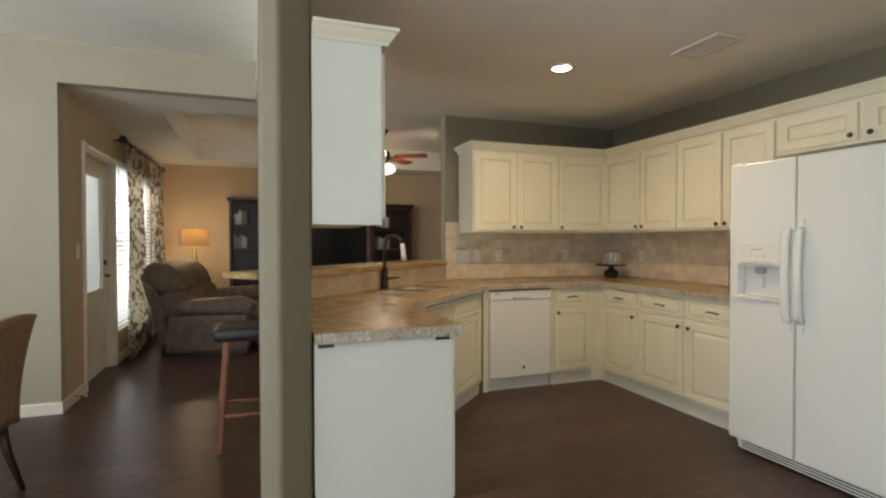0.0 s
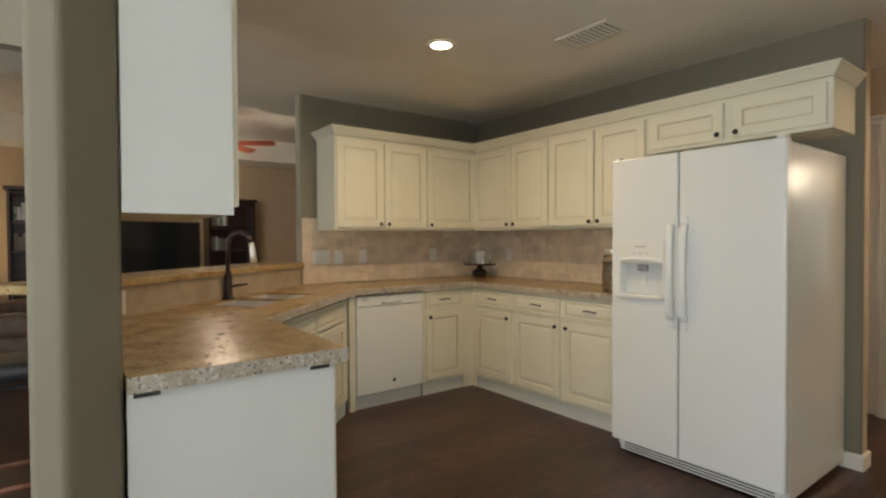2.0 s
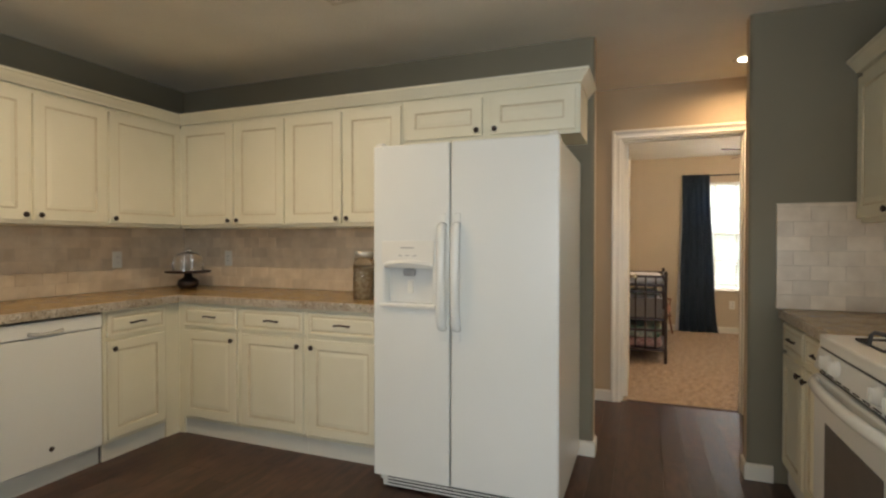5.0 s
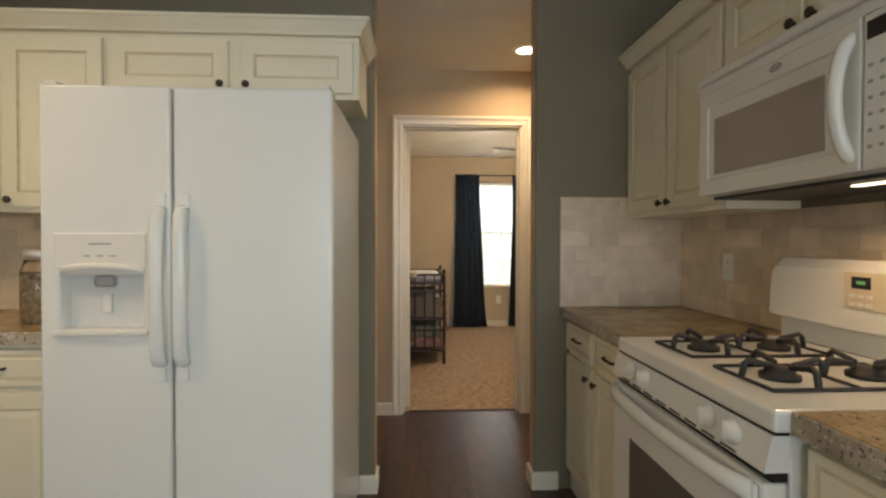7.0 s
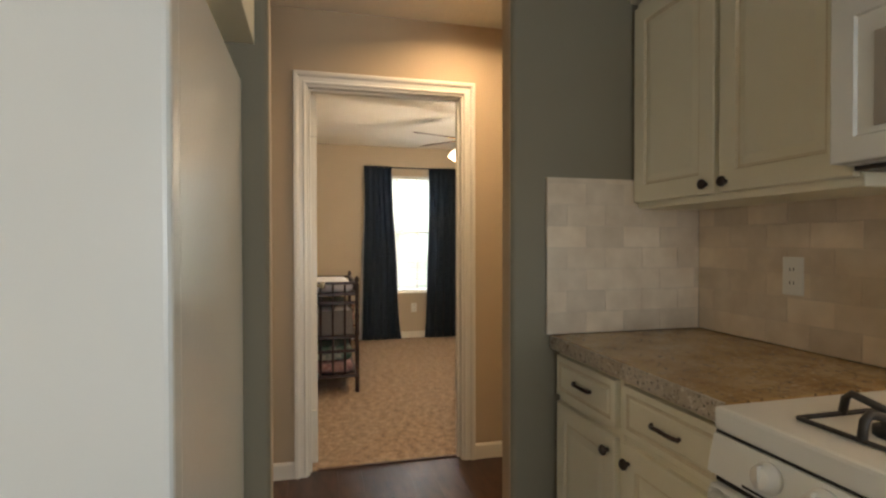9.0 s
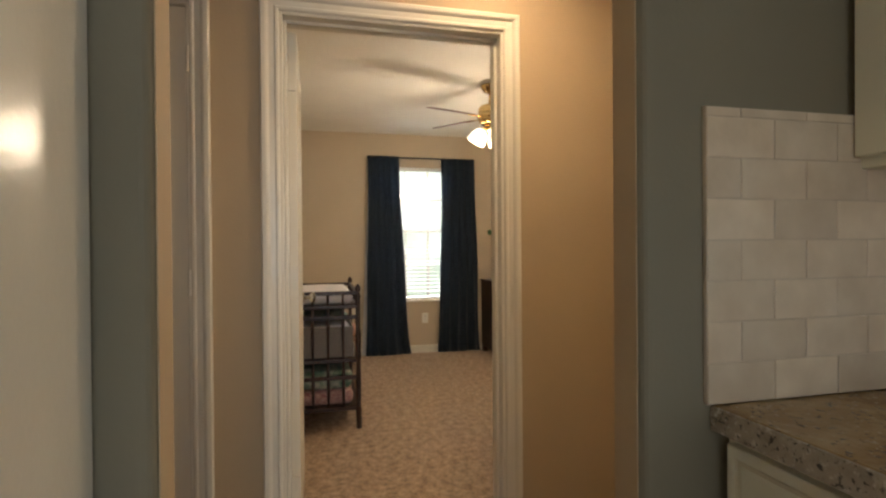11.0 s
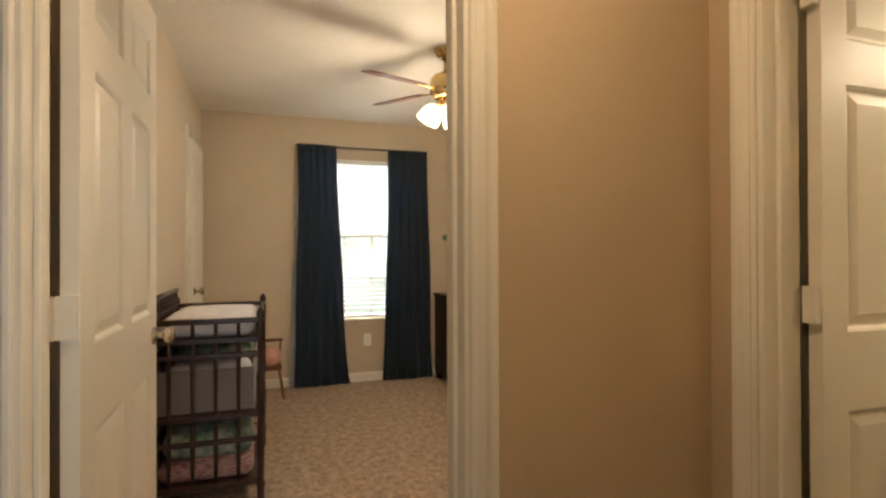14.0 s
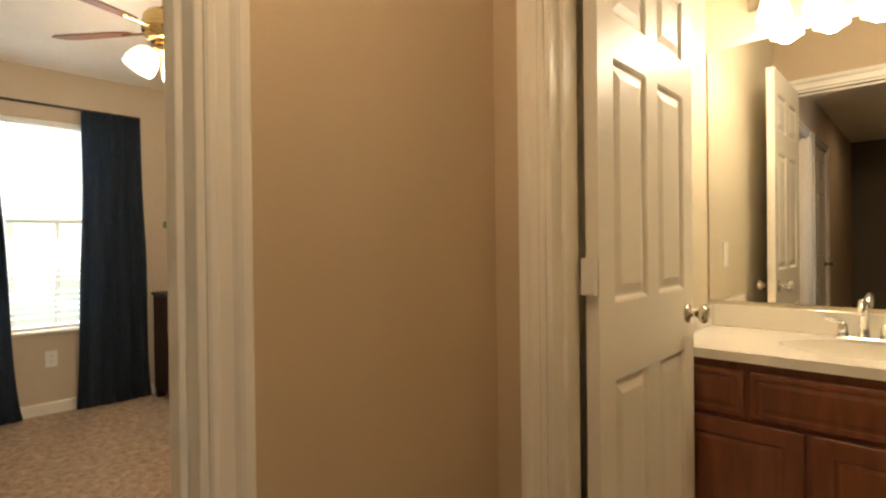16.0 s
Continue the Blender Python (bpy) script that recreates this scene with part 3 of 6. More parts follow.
def base_unit(m, w, depth, door="L", drawer=True, doors=1, label="cream base cabinet with a raised-panel door and drawer", z_top=CB - 0.001):
    """A base cabinet: local x across, front at y = 0 looking to -y. door: the side on which the knob sits."""
    e = thing("base_cabinet", m, label, "cabinet", "base cabinets")
    box("body", (0.0, w, 0.0, depth, 0.10, z_top), CREAM, e, 0.002)
    box("toe_kick", (0.0, w, 0.012, 0.03, 0.0, 0.099), PANELW, e)
    ztop = z_top - 0.025
    if drawer:
        bm = bmesh.new()
        add_panel_front(bm, 0.018, w - 0.018, ztop - 0.135, ztop, -0.019, 0.019, 0.016, 0.003, 0.006, 0.003)
        d = part("drawer_front", bm, CREAM, e)
        bow_handle(d, w / 2, -0.020, ztop - 0.065)
        ztop -= 0.160
    step = (w - 0.036) / doors
    for k in range(doors):
        x0, x1 = 0.018 + k * step + 0.001, 0.018 + (k + 1) * step - 0.001
        bm = bmesh.new()
        add_panel_front(bm, x0, x1, 0.125, ztop, -0.019, 0.019, 0.052)
        d = part("door", bm, CREAM, e)
        side = door if doors == 1 else ("R" if k == 0 else "L")
        knob(d, x0 + 0.03 if side == "L" else x1 - 0.03, -0.018, ztop - 0.045)
    return e


def wall_unit(m, widths, z0, z1, depth, knobs, label="cream wall cabinet with raised-panel doors", reveal=0.010):
    e = thing("wall_cabinet", m, label, "cabinet", "wall cabinets")
    w = sum(widths)
    box("body", (0, w, 0, depth, z0, z1), CREAM, e, 0.002)
    x = 0
    for dw, side in zip(widths, knobs):
        bm = bmesh.new()
        add_panel_front(bm, x + reveal, x + dw - reveal, z0 + 0.022, z1 - 0.03, -0.019, 0.019, 0.055)
        d = part("door", bm, CREAM, e)
        if side in "LR":
            knob(d, x + reveal + 0.028 if side == "L" else x + dw - reveal - 0.028, -0.018, z0 + 0.05)
        x += dw
    return e


CROWN = ((-0.018, 0.0), (0.008, 0.0), (0.012, 0.010), (0.030, 0.032), (0.040, 0.047), (0.048, 0.052), (0.048, 0.064), (-0.018, 0.064))
UZ0, UZ1 = 1.358, 2.102
# far wall: facing -y
fy, fx = 4.25, 3.585
wall_unit(pose(2.165, fy, 0), (0.43, 0.43), UZ0, UZ1, YF - fy - 0.001, "RL")
wall_unit(pose(3.026, fy, 0), (0.555,), UZ0, UZ1, YF - fy - 0.001, "L")
# refrigerator wall: facing -x
wall_unit(pose(fx, 4.248, 0, rz=-90), (0.075 + 0.425, 0.425), UZ0, UZ1, XF - fx - 0.001, "RL")
wall_unit(pose(fx, 3.322, 0, rz=-90), (0.437, 0.412), UZ0, UZ1, XF - fx - 0.001, "RL")
wall_unit(pose(fx, 2.472, 0, rz=-90), (0.518, 0.512), 1.838, UZ1, XF - fx - 0.001, "RL", "short cream cabinet above the refrigerator", 0.024)
crown = thing("crown_moulding", (2.165, fy, UZ1), "cream crown moulding on top of the wall cabinets", "moulding")
bmpath = [(2.165, YF - 0.002), (2.165, fy - 0.019), (fx - 0.019, fy - 0.019), (fx - 0.019, 1.442), (XF - 0.002, 1.442)]
sweep("moulding", CROWN, [(x - 2.165, y - fy, -0.004) for x, y in bmpath], CREAM, crown)
# near cabinet over the peninsula: facing +x
near = wall_unit(pose(0.84, 2.128, 0, rz=90), (0.38, 0.38), UZ0, UZ1, 0.279, "RL", "white wall cabinet on the wall end over the peninsula")
crown2 = thing("crown_moulding", (0.86, 2.128, UZ1), "white crown moulding on the peninsula wall cabinet", "moulding")
sweep("moulding", CROWN, [(x - 0.86, y - 2.128, -0.004) for x, y in [(0.56, 2.126), (0.861, 2.126), (0.861, 2.89), (0.56, 2.89)]], CREAM, crown2)
box("end_panel", (-0.004, 0.0, -0.002, 0.281, UZ0 - 0.004, UZ1), PANELW, near)
# range wall: facing +y
ry = 0.127
wall_unit(pose(3.925, ry, 0, rz=180), (0.405, 0.40), UZ0, UZ1, ry - YS - 0.001, "RL")
wall_unit(pose(3.117, ry, 0, rz=180), (0.38, 0.38), 1.80, UZ1, ry - YS - 0.001, "RL", "short cream cabinet above the microwave")
wall_unit(pose(2.352, ry, 0, rz=180), (0.40, 0.40), UZ0, UZ1, ry - YS - 0.001, "RL")
crown3 = thing("crown_moulding", (3.925, ry, UZ1), "cream crown moulding over the range wall cabinets", "moulding")
sweep("moulding", CROWN, [(0, 0.019, -0.004), (-2.373, 0.019, -0.004), (-2.373, -0.26, -0.004)], CREAM, crown3)

# base units
by, bx = 3.995, 3.335
base_unit(pose(2.815, by, 0), 0.415, YF - by - 0.002, "L")
box_f = thing("corner_filler", (3.23, by, 0), "cream corner filler between base cabinets", "cabinet")
prism("filler", [(0.0, 0.0), (bx - 3.23, 0.0), (bx - 3.23, -0.045), (bx - 3.13, -0.045), (bx - 3.13, 0.1), (0.0, 0.1)], 0.0, CB - 0.001, CREAM, box_f)
base_unit(pose(bx, 3.949, 0, rz=-90), 0.470, XF - bx - 0.002, "R")
base_unit(pose(bx, 3.478, 0, rz=-90), 0.497, XF - bx - 0.002, "R")
base_unit(pose(bx, 2.980, 0, rz=-90), 0.497, XF - bx - 0.002, "L")
f2 = thing("corner_filler", (2.15, 3.985, 0), "cream filler beside the dishwasher", "cabinet")
box("filler", (-0.004, 0.043, 0.0, 0.3, 0.0, CB - 0.002), CREAM, f2, 0.002)
# diagonal sink cabinet
A, Bp = Vector((1.275, 3.075)), Vector((2.165, 3.965))
ang = math.degrees(math.atan2(Bp.y - A.y, Bp.x - A.x))
diag = (Bp - A).length
e = thing("sink_cabinet", pose(A.x - 0.03, A.y + 0.03, 0, rz=ang), "cream diagonal sink cabinet with two doors", "cabinet")
prism("body", [(0.0, 0.0), (diag, 0.0), (diag - 0.30, 0.55), (0.30, 0.55)], 0.10, 0.74, CREAM, e)
box("fascia", (0, diag, 0.0, 0.02, 0.741, CB - 0.001), CREAM, e)
box("toe_kick", (0.03, diag - 0.03, 0.012, 0.03, 0, 0.099), PANELW, e)
for k in range(2):
    x0, x1 = 0.10 + k * (diag - 0.2) / 2 + 0.004, 0.10 + (k + 1) * (diag - 0.2) / 2 - 0.004
    bm = bmesh.new()
    add_panel_front(bm, x0, x1, CB - 0.165, CB - 0.03, -0.019, 0.019, 0.016, 0.003, 0.006, 0.003)
    part("false_drawer", bm, CREAM, e)
    bm = bmesh.new()
    add_panel_front(bm, x0, x1, 0.125, CB - 0.185, -0.019, 0.019, 0.052)
    d = part("door", bm, CREAM, e)
    knob(d, x1 - 0.03 if k == 0 else x0 + 0.03, -0.018, CB - 0.23)
# peninsula
pen = base_unit(pose(1.17, 2.162, 0, rz=90), 0.86, 0.58, "L", True, 2, "white panelled peninsula cabinet under the worktop")
box("end_panel", (-0.012, 0.0, -0.001, 0.605, 0.0, CB - 0.012), PANELW, pen, 0.002, label="plain white end panel")
box("bracket", (-0.020, -0.0125, 0.02, 0.085, CB - 0.024, CB - 0.001), IRON, pen)
box("bracket", (-0.020, -0.0125, 0.525, 0.59, CB - 0.024, CB - 0.001), IRON, pen)

# worktops
wt = thing("worktop", (1.2, 2.122, CB), "brown speckled granite worktop with a rough edge", "worktop")
outer = [(0.563, 2.122), (1.208, 2.122), (1.208, 2.96), (2.16, 3.955), (3.30, 3.955), (3.30, 2.478), (XF - 0.002, 2.478), (XF - 0.002, YF - 0.002), (2.02, YF - 0.002), (0.563, 3.34)]
SC, SA = Vector((1.455, 3.785)), radians(41.2)


def sink_pt(u, v):
    return (SC.x + u * math.cos(SA) - v * math.sin(SA), SC.y + u * math.sin(SA) + v * math.cos(SA))


def slab(name, outline, holes, z0, z1, mat, parent, off, edge=0.006):
    """A flat slab with openings cut through it."""
    bm = bmesh.new()
    for z in (z0, z1):
        loops = []
        for ring in [outline] + holes:
            vs = [bm.verts.new((x - off[0], y - off[1], z - off[2])) for x, y in ring]
            loops.append([bm.edges.new((vs[k], vs[(k + 1) % len(vs)])) for k in range(len(vs))])
        bmesh.ops.triangle_fill(bm, edges=[q for lp in loops for q in lp], use_beauty=True)
    bm.verts.ensure_lookup_table()
    half = len(bm.verts) // 2
    start = 0
    for ring in [outline] + holes:
        n = len(ring)
        for k in range(n):
            a, b = start + k, start + (k + 1) % n
            bm.faces.new((bm.verts[a], bm.verts[b], bm.verts[half + b], bm.verts[half + a]))
        start += n
    return part(name, bm, mat, parent)


hole_l = [sink_pt(u, v) for u, v in ((-0.34, -0.175), (-0.02, -0.175), (-0.02, 0.175), (-0.34, 0.175))]
hole_r = [sink_pt(u, v) for u, v in ((0.01, -0.175), (0.34, -0.175), (0.34, 0.175), (0.01, 0.175))]
slab("slab", outer, [hole_l, hole_r], CB, CT, GRANITE, wt, (1.2, 2.122, CB))


def chiselled(name, path, z0, z1, parent, off, seed):
    """A rough broken stone edge: a wavy band along a line, room to its right."""
    bm = bmesh.new()
    cols = []
    for (xa, ya), (xb, yb) in zip(path, path[1:]):
        a_, b_ = Vector((xa, ya)), Vector((xb, yb))
        d_ = (b_ - a_).normalized()
        n_ = Vector((d_.y, -d_.x))
        steps = max(2, int((b_ - a_).length / 0.018))
        for k in range(steps + 1):
            p_ = a_ + (b_ - a_) * k / steps
            cols.append([bm.verts.new((p_.x - off[0] + n_.x * o, p_.y - off[1] + n_.y * o, z - off[2])) for z, o in
                         [(z1 - 0.0005, 0.0)] + [(z1 - 0.002 - (z1 - z0 + 0.004) * q / 4, 0.002 + 0.004 * abs(noise.noise((p_.x * 70 + seed, p_.y * 70, q * 1.7)))) for q in range(5)] + [(z0 - 0.006, 0.0)]])
    for a_, b_ in zip(cols, cols[1:]):
        for k in range(6):
            bm.faces.new((a_[k], a_[k + 1], b_[k + 1], b_[k]))
    return part(name, bm, CHISEL, parent, "rough chiselled stone edge")


chiselled("edge", [(0.563, 2.122), (1.208, 2.122), (1.208, 2.96), (2.16, 3.955), (3.30, 3.955), (3.30, 2.478)], CB, CT, wt, (1.2, 2.122, CB), 0)
wt2 = thing("worktop", (3.14, 0.47, CB), "brown speckled granite worktop beside the range", "worktop")
box("slab", (-0.011, XF - 3.142, -0.613, 0.0, 0, CT - CB), GRANITE, wt2, 0.004)
chiselled("edge", [(XF - 0.004, 0.47), (3.130, 0.47)], CB, CT, wt2, (3.14, 0.47, CB), 3)
wt3 = thing("worktop", (2.37, 0.47, CB), "brown speckled granite worktop on the far side of the range", "worktop")
box("slab", (-0.80, -0.032, -0.613, 0.0, 0, CT - CB), GRANITE, wt3, 0.004)
chiselled("edge", [(2.338, 0.47), (1.57, 0.47)], CB, CT, wt3, (2.37, 0.47, CB), 6)
# sink and tap
snk = thing("sink", pose(SC.x, SC.y, CB - 0.2, rz=41.2), "double-bowl stainless steel undermount sink", "sink")
for x0, x1 in ((-0.338, -0.022), (0.012, 0.338)):
    bm = bmesh.new()
    add_box(bm, x0, x1, -0.173, 0.173, 0.0, 0.228)
    top = [f for f in bm.faces if f.normal.z > 0.9 or f.calc_center_median().z > 0.227]
    bmesh.ops.delete(bm, geom=top, context="FACES_ONLY")
    bmesh.ops.solidify(bm, geom=bm.faces[:], thickness=0.003)
    part("bowl", bm, STEEL, snk)
fa = thing("faucet", pose(1.278, 3.905, CT, rz=-45), "dark bronze pull-down kitchen faucet with a steel spray head", "faucet")
lathe("base", ((0.036, 0), (0.036, 0.010), (0.028, 0.018), (0.025, 0.05), (0.024, 0.15), (0.020, 0.165), (0.016, 0.175)), BRONZE, fa)
arc = [(0, 0, 0.16), (0, 0, 0.335)] + [(0.078 - 0.078 * math.cos(a), 0, 0.335 + 0.078 * math.sin(a)) for a in (math.pi * k / 12 for k in range(1, 12))]
tube("spout", arc, 0.0145, BRONZE, fa, 12)
tube("spray_head", [(0.154, 0, 0.352), (0.160, 0, 0.325), (0.167, 0, 0.275), (0.171, 0, 0.225)], [0.0150, 0.0185, 0.020, 0.022], STEEL, fa, 12, "steel spray head")
tube("lever", [(0.0, 0.015, 0.075), (0.03, 0.03, 0.080), (0.09, 0.075, 0.088)], [0.012, 0.008, 0.006], BRONZE, fa, 8)

# raised bar on a diagonal half wall
d0, d1 = Vector((0.30, 3.10)), Vector((2.03, YF + 0.02))
dirn = (d1 - d0).normalized()
nrm = Vector((-dirn.y, dirn.x))
ha = math.degrees(math.atan2(dirn.y, dirn.x))
hl = (d1 - d0).length
hw = thing("half_wall", pose(d0.x, d0.y, 0, rz=ha), "low diagonal wall behind the sink with a stone splash", "wall", kind="structure")
prism("core", [(0.22, 0.0), (hl - 0.02, 0.0), (hl + 0.06, 0.10), (0.22, 0.10)], 0, 1.06, TAN, hw)
box("stone_splash", (0.40, hl - 0.005, -0.012, -0.001, CT + 0.001, 1.058), SPLASH, hw)
bar = thing("raised_worktop", pose(d0.x, d0.y, 1.061, rz=ha), "brown speckled granite raised bar top", "worktop")
prism("slab", [(0.09, 0.02), (0.34, -0.035), (hl + 0.04, -0.035), (hl + 0.10, 0.02), (hl - 0.1, 0.36), (0.12, 0.36)], 0, 0.038, GRANITE, bar, 0.004)

# refrigerator: facing -x
fr = thing("refrigerator", pose(3.096, 2.405, 0, rz=-90), "white side-by-side refrigerator with a water dispenser", "refrigerator")
FW, FH = 0.93, 1.742
box("body", (0.004, FW - 0.004, 0.065, 0.83, 0.03, FH - 0.012), APPLSIDE, fr, 0.008, 2)
box("grille", (0.03, FW - 0.03, 0.045, 0.066, 0.012, 0.075), PLASTIC, fr, 0.004)
# Slots are dark bars: the shade inside them is in the colour.
for k in range(3):
    box("grille_slot", (0.06, FW - 0.06, 0.043, 0.0455, 0.025 + k * 0.016, 0.031 + k * 0.016), SHADOWGAP, fr)
for x in (0.05, FW - 0.05):
    lathe("foot", ((0.02, 0), (0.02, 0.03)), PLASTIC, fr, (x, 0.1, 0), 10)
    lathe("foot", ((0.02, 0), (0.02, 0.03)), PLASTIC, fr, (x, 0.75, 0), 10)
SEAM = 0.413
DX0, DX1, DZ0, DZ1 = 0.045, SEAM - 0.075, 0.985, 1.172
RX0, RX1, RZ0, RZ1 = DX0 + 0.016, DX1 - 0.016, DZ0 - 0.028, DZ1 - 0.02
# freezer door with a pocket for the dispenser
bm = bmesh.new()
quad = lambda x0, x1, z0, z1, y: [bm.verts.new(p) for p in ((x0, y, z0), (x1, y, z0), (x1, y, z1), (x0, y, z1))]
outer, rear = quad(0.0, SEAM - 0.004, 0.08, FH, 0.0), quad(0.0, SEAM - 0.004, 0.08, FH, 0.062)
rim, well = quad(RX0, RX1, RZ0, RZ1, 0.0), quad(RX0 + 0.008, RX1 - 0.008, RZ0 + 0.004, RZ1, 0.045)
edges = []
for k in range(4):
    j = (k + 1) % 4
    bm.faces.new((outer[k], outer[j], rim[j], rim[k]))
    bm.faces.new((rim[k], rim[j], well[j], well[k]))
    bm.faces.new((outer[j], outer[k], rear[k], rear[j]))
    edges += [bm.edges.get((outer[k], outer[j])), bm.edges.get((outer[k], rear[k])), bm.edges.get((rim[k], rim[j]))]
bm.faces.new(well)
bm.faces.new(rear[::-1])
bmesh.ops.bevel(bm, geom=edges, offset=0.008, segments=3, affect="EDGES", profile=0.5)
bmesh.ops.recalc_face_normals(bm, faces=bm.faces)
doorl = part("freezer_door", bm, APPL, fr)
box("fridge_door", (SEAM + 0.004, FW, 0.0, 0.062, 0.08, FH), APPL, fr, 0.012, 3)
# dispenser: a framed recess with a tray and paddles
bm = bmesh.new()
add_box(bm, DX0 + 0.004, DX1 - 0.004, -0.007, -0.0005, DZ1 - 0.018, DZ1 + 0.095, 0.004, 2)
disp = part("dispenser_panel", bm, PLASTIC, doorl)
# Grey strip imitates the shadow under the dispenser panel.
box("shadow_line", (RX0 + 0.012, RX1 - 0.012, -0.004, 0.038, RZ1 - 0.006, RZ1 - 0.0005), STEEL, doorl)
box("drip_tray", (DX0 - 0.002, DX1 + 0.002, -0.018, 0.040, DZ0 - 0.048, DZ0 - 0.030), PLASTIC, doorl, 0.005, 2)
box("dispenser_back", (RX0 + 0.010, RX1 - 0.010, 0.041, 0.0445, RZ0 + 0.008, RZ1 - 0.004), material("dispenser_grey", (0.68, 0.69, 0.67), 0.3, second=(0.72, 0.73, 0.71), scale=5), doorl)
pad = bmesh.new()
XC = (DX0 + DX1) / 2
lips = []
for z, reach in ((DZ1 - 0.022, 0.020), (DZ1 - 0.028, 0.028), (DZ1 - 0.040, 0.026)):
    lips.append([pad.verts.new((XC + 0.132 * math.cos(a), 0.002 - reach * math.sin(a), z + 0.022 * math.sin(a))) for a in (math.pi * k / 16 for k in range(17))])
for a, b in zip(lips, lips[1:]):
    for k in range(16):
        pad.faces.new((a[k], a[k + 1], b[k + 1], b[k]))
pad.faces.new(lips[0])
pad.faces.new(lips[-1][::-1])
part("dispenser_hood", pad, PLASTIC, doorl, "arched white dispenser hood", smooth=True)
box("paddle", ((DX0 + DX1) / 2 - 0.015, (DX0 + DX1) / 2 + 0.015, 0.026, 0.0405, DZ0 + 0.02, DZ1 - 0.10), PLASTIC, doorl, 0.004)
box("nozzle", ((DX0 + DX1) / 2 - 0.03, (DX0 + DX1) / 2 + 0.03, 0.004, 0.0405, DZ1 - 0.080, DZ1 - 0.042), SILVERINK, doorl, 0.012, 3)
for k in range(3):
    box("button_mark", ((DX0 + DX1) / 2 - 0.05 + k * 0.04, (DX0 + DX1) / 2 - 0.03 + k * 0.04, -0.0078, -0.0071, DZ1 + 0.02, DZ1 + 0.024), SILVERINK, disp)
box("button_mark", ((DX0 + DX1) / 2 - 0.035, (DX0 + DX1) / 2 + 0.035, -0.0078, -0.0071, DZ1 + 0.058, DZ1 + 0.063), SILVERINK, disp)
for x, own in ((SEAM - 0.036, doorl), (SEAM + 0.036, fr)):
    bm = bmesh.new()
    ring = [(x, -0.002, 1.342), (x, -0.016, 1.338), (x, -0.028, 1.318), (x, -0.036, 1.24), (x, -0.038, 1.09), (x, -0.036, 0.95), (x, -0.028, 0.872), (x, -0.016, 0.852), (x, -0.002, 0.848)]
    add_tube(bm, ring, [0.017, 0.018, 0.018, 0.017, 0.016, 0.017, 0.018, 0.018, 0.017], 16)
    bmesh.ops.scale(bm, vec=(1.32, 0.85, 1), space=Matrix.Translation((-x, 0, 0)), verts=bm.verts[:])
    grip = part("door_handle", bm, APPL, own, "white moulded door handle", True)
    for z0, z1 in ((1.343, 1.398), (0.785, 0.846)):
        box("handle_plate", (x - 0.019, x + 0.019, -0.007, -0.0003, z0, z1), APPL, grip, 0.004, 2)
    for z in (1.3385, 0.8475):
        box("handle_seam", (x - 0.019, x + 0.019, -0.012, -0.0003, z, z + 0.003), STEEL, grip)
for x in (0.03, FW - 0.03):
    box("hinge_cap", (x - 0.02, x + 0.02, 0.01, 0.075, FH + 0.0005, FH + 0.016), PLASTIC, fr, 0.004)

# dishwasher
dw = thing("dishwasher", (2.195, by, 0), "white front-control dishwasher with a pocket handle", "dishwasher")
box("body", (0.0, 0.605, 0.0, 0.55, 0.10, CB - 0.004), APPL, dw, 0.003)
box("door", (0.004, 0.601, -0.022, -0.0005, 0.11, 0.775), APPL, dw, 0.006, 2)
ctl = box("control_panel", (0.004, 0.601, -0.026, -0.0005, 0.778, CB - 0.02), APPL, dw, 0.006, 2)
bm = bmesh.new()
add_tube(bm, [(0.22 + 0.17 * k / 8, -0.026, 0.80 - 0.012 * math.sin(math.pi * k / 8)) for k in range(9)], 0.010, 8)
# Greyer copy of the white plastic: the pocket's shade is in its colour.
part("pocket_handle", bm, material("shaded_plastic", (0.55, 0.54, 0.50), 0.4), dw, smooth=True)
for k in range(2):
    box("print_mark", (0.05, 0.10, -0.0268, -0.0261, 0.836 - 0.012 * k, 0.841 - 0.012 * k), SILVERINK, ctl)
tube("badge", [(0.33, -0.0215, 0.19), (0.33, -0.0255, 0.19)], 0.013, BRONZE, dw, 14)
# Dark strip painted as the shade under the worktop.
box("top_gap_shade", (0.004, 0.601, -0.012, -0.0005, CB - 0.019, CB - 0.004), SHADOWGAP, dw)
box("toe_kick", (0.0, 0.605, 0.02, 0.05, 0.0, 0.098), PANELW, dw)

# range: facing +y, local x runs to -x
rg = thing("range", pose(3.126, 0.50, 0, rz=180), "white freestanding gas range with cast iron grates", "range")
RW = 0.785
box("body", (0.002, RW - 0.002, 0.03, 0.625, 0.02, 0.867), APPL, rg, 0.003)
# Dark strip as the shade line under the cooktop lip.
box("trim_gap_shade", (0.004, RW - 0.004, -0.001, 0.029, 0.8635, 0.8678), SHADOWGAP, rg)
bm = bmesh.new()
add_box(bm, 0.0, RW, -0.005, 0.58, 0.868, 0.915, 0.008, 2)
cook = part("cooktop", bm, APPL, rg)
bm = bmesh.new()
vs = [(-0.006, 0.863), (-0.022, 0.79), (0.029, 0.79), (0.029, 0.863)]
a = [bm.verts.new((0.004, y, z)) for y, z in vs]
b = [bm.verts.new((RW - 0.004, y, z)) for y, z in vs]
for k in range(4):
    bm.faces.new((a[k], a[(k + 1) % 4], b[(k + 1) % 4], b[k]))
bm.faces.new(a[::-1])
bm.faces.new(b)
cp = part("control_panel", bm, APPL, rg)
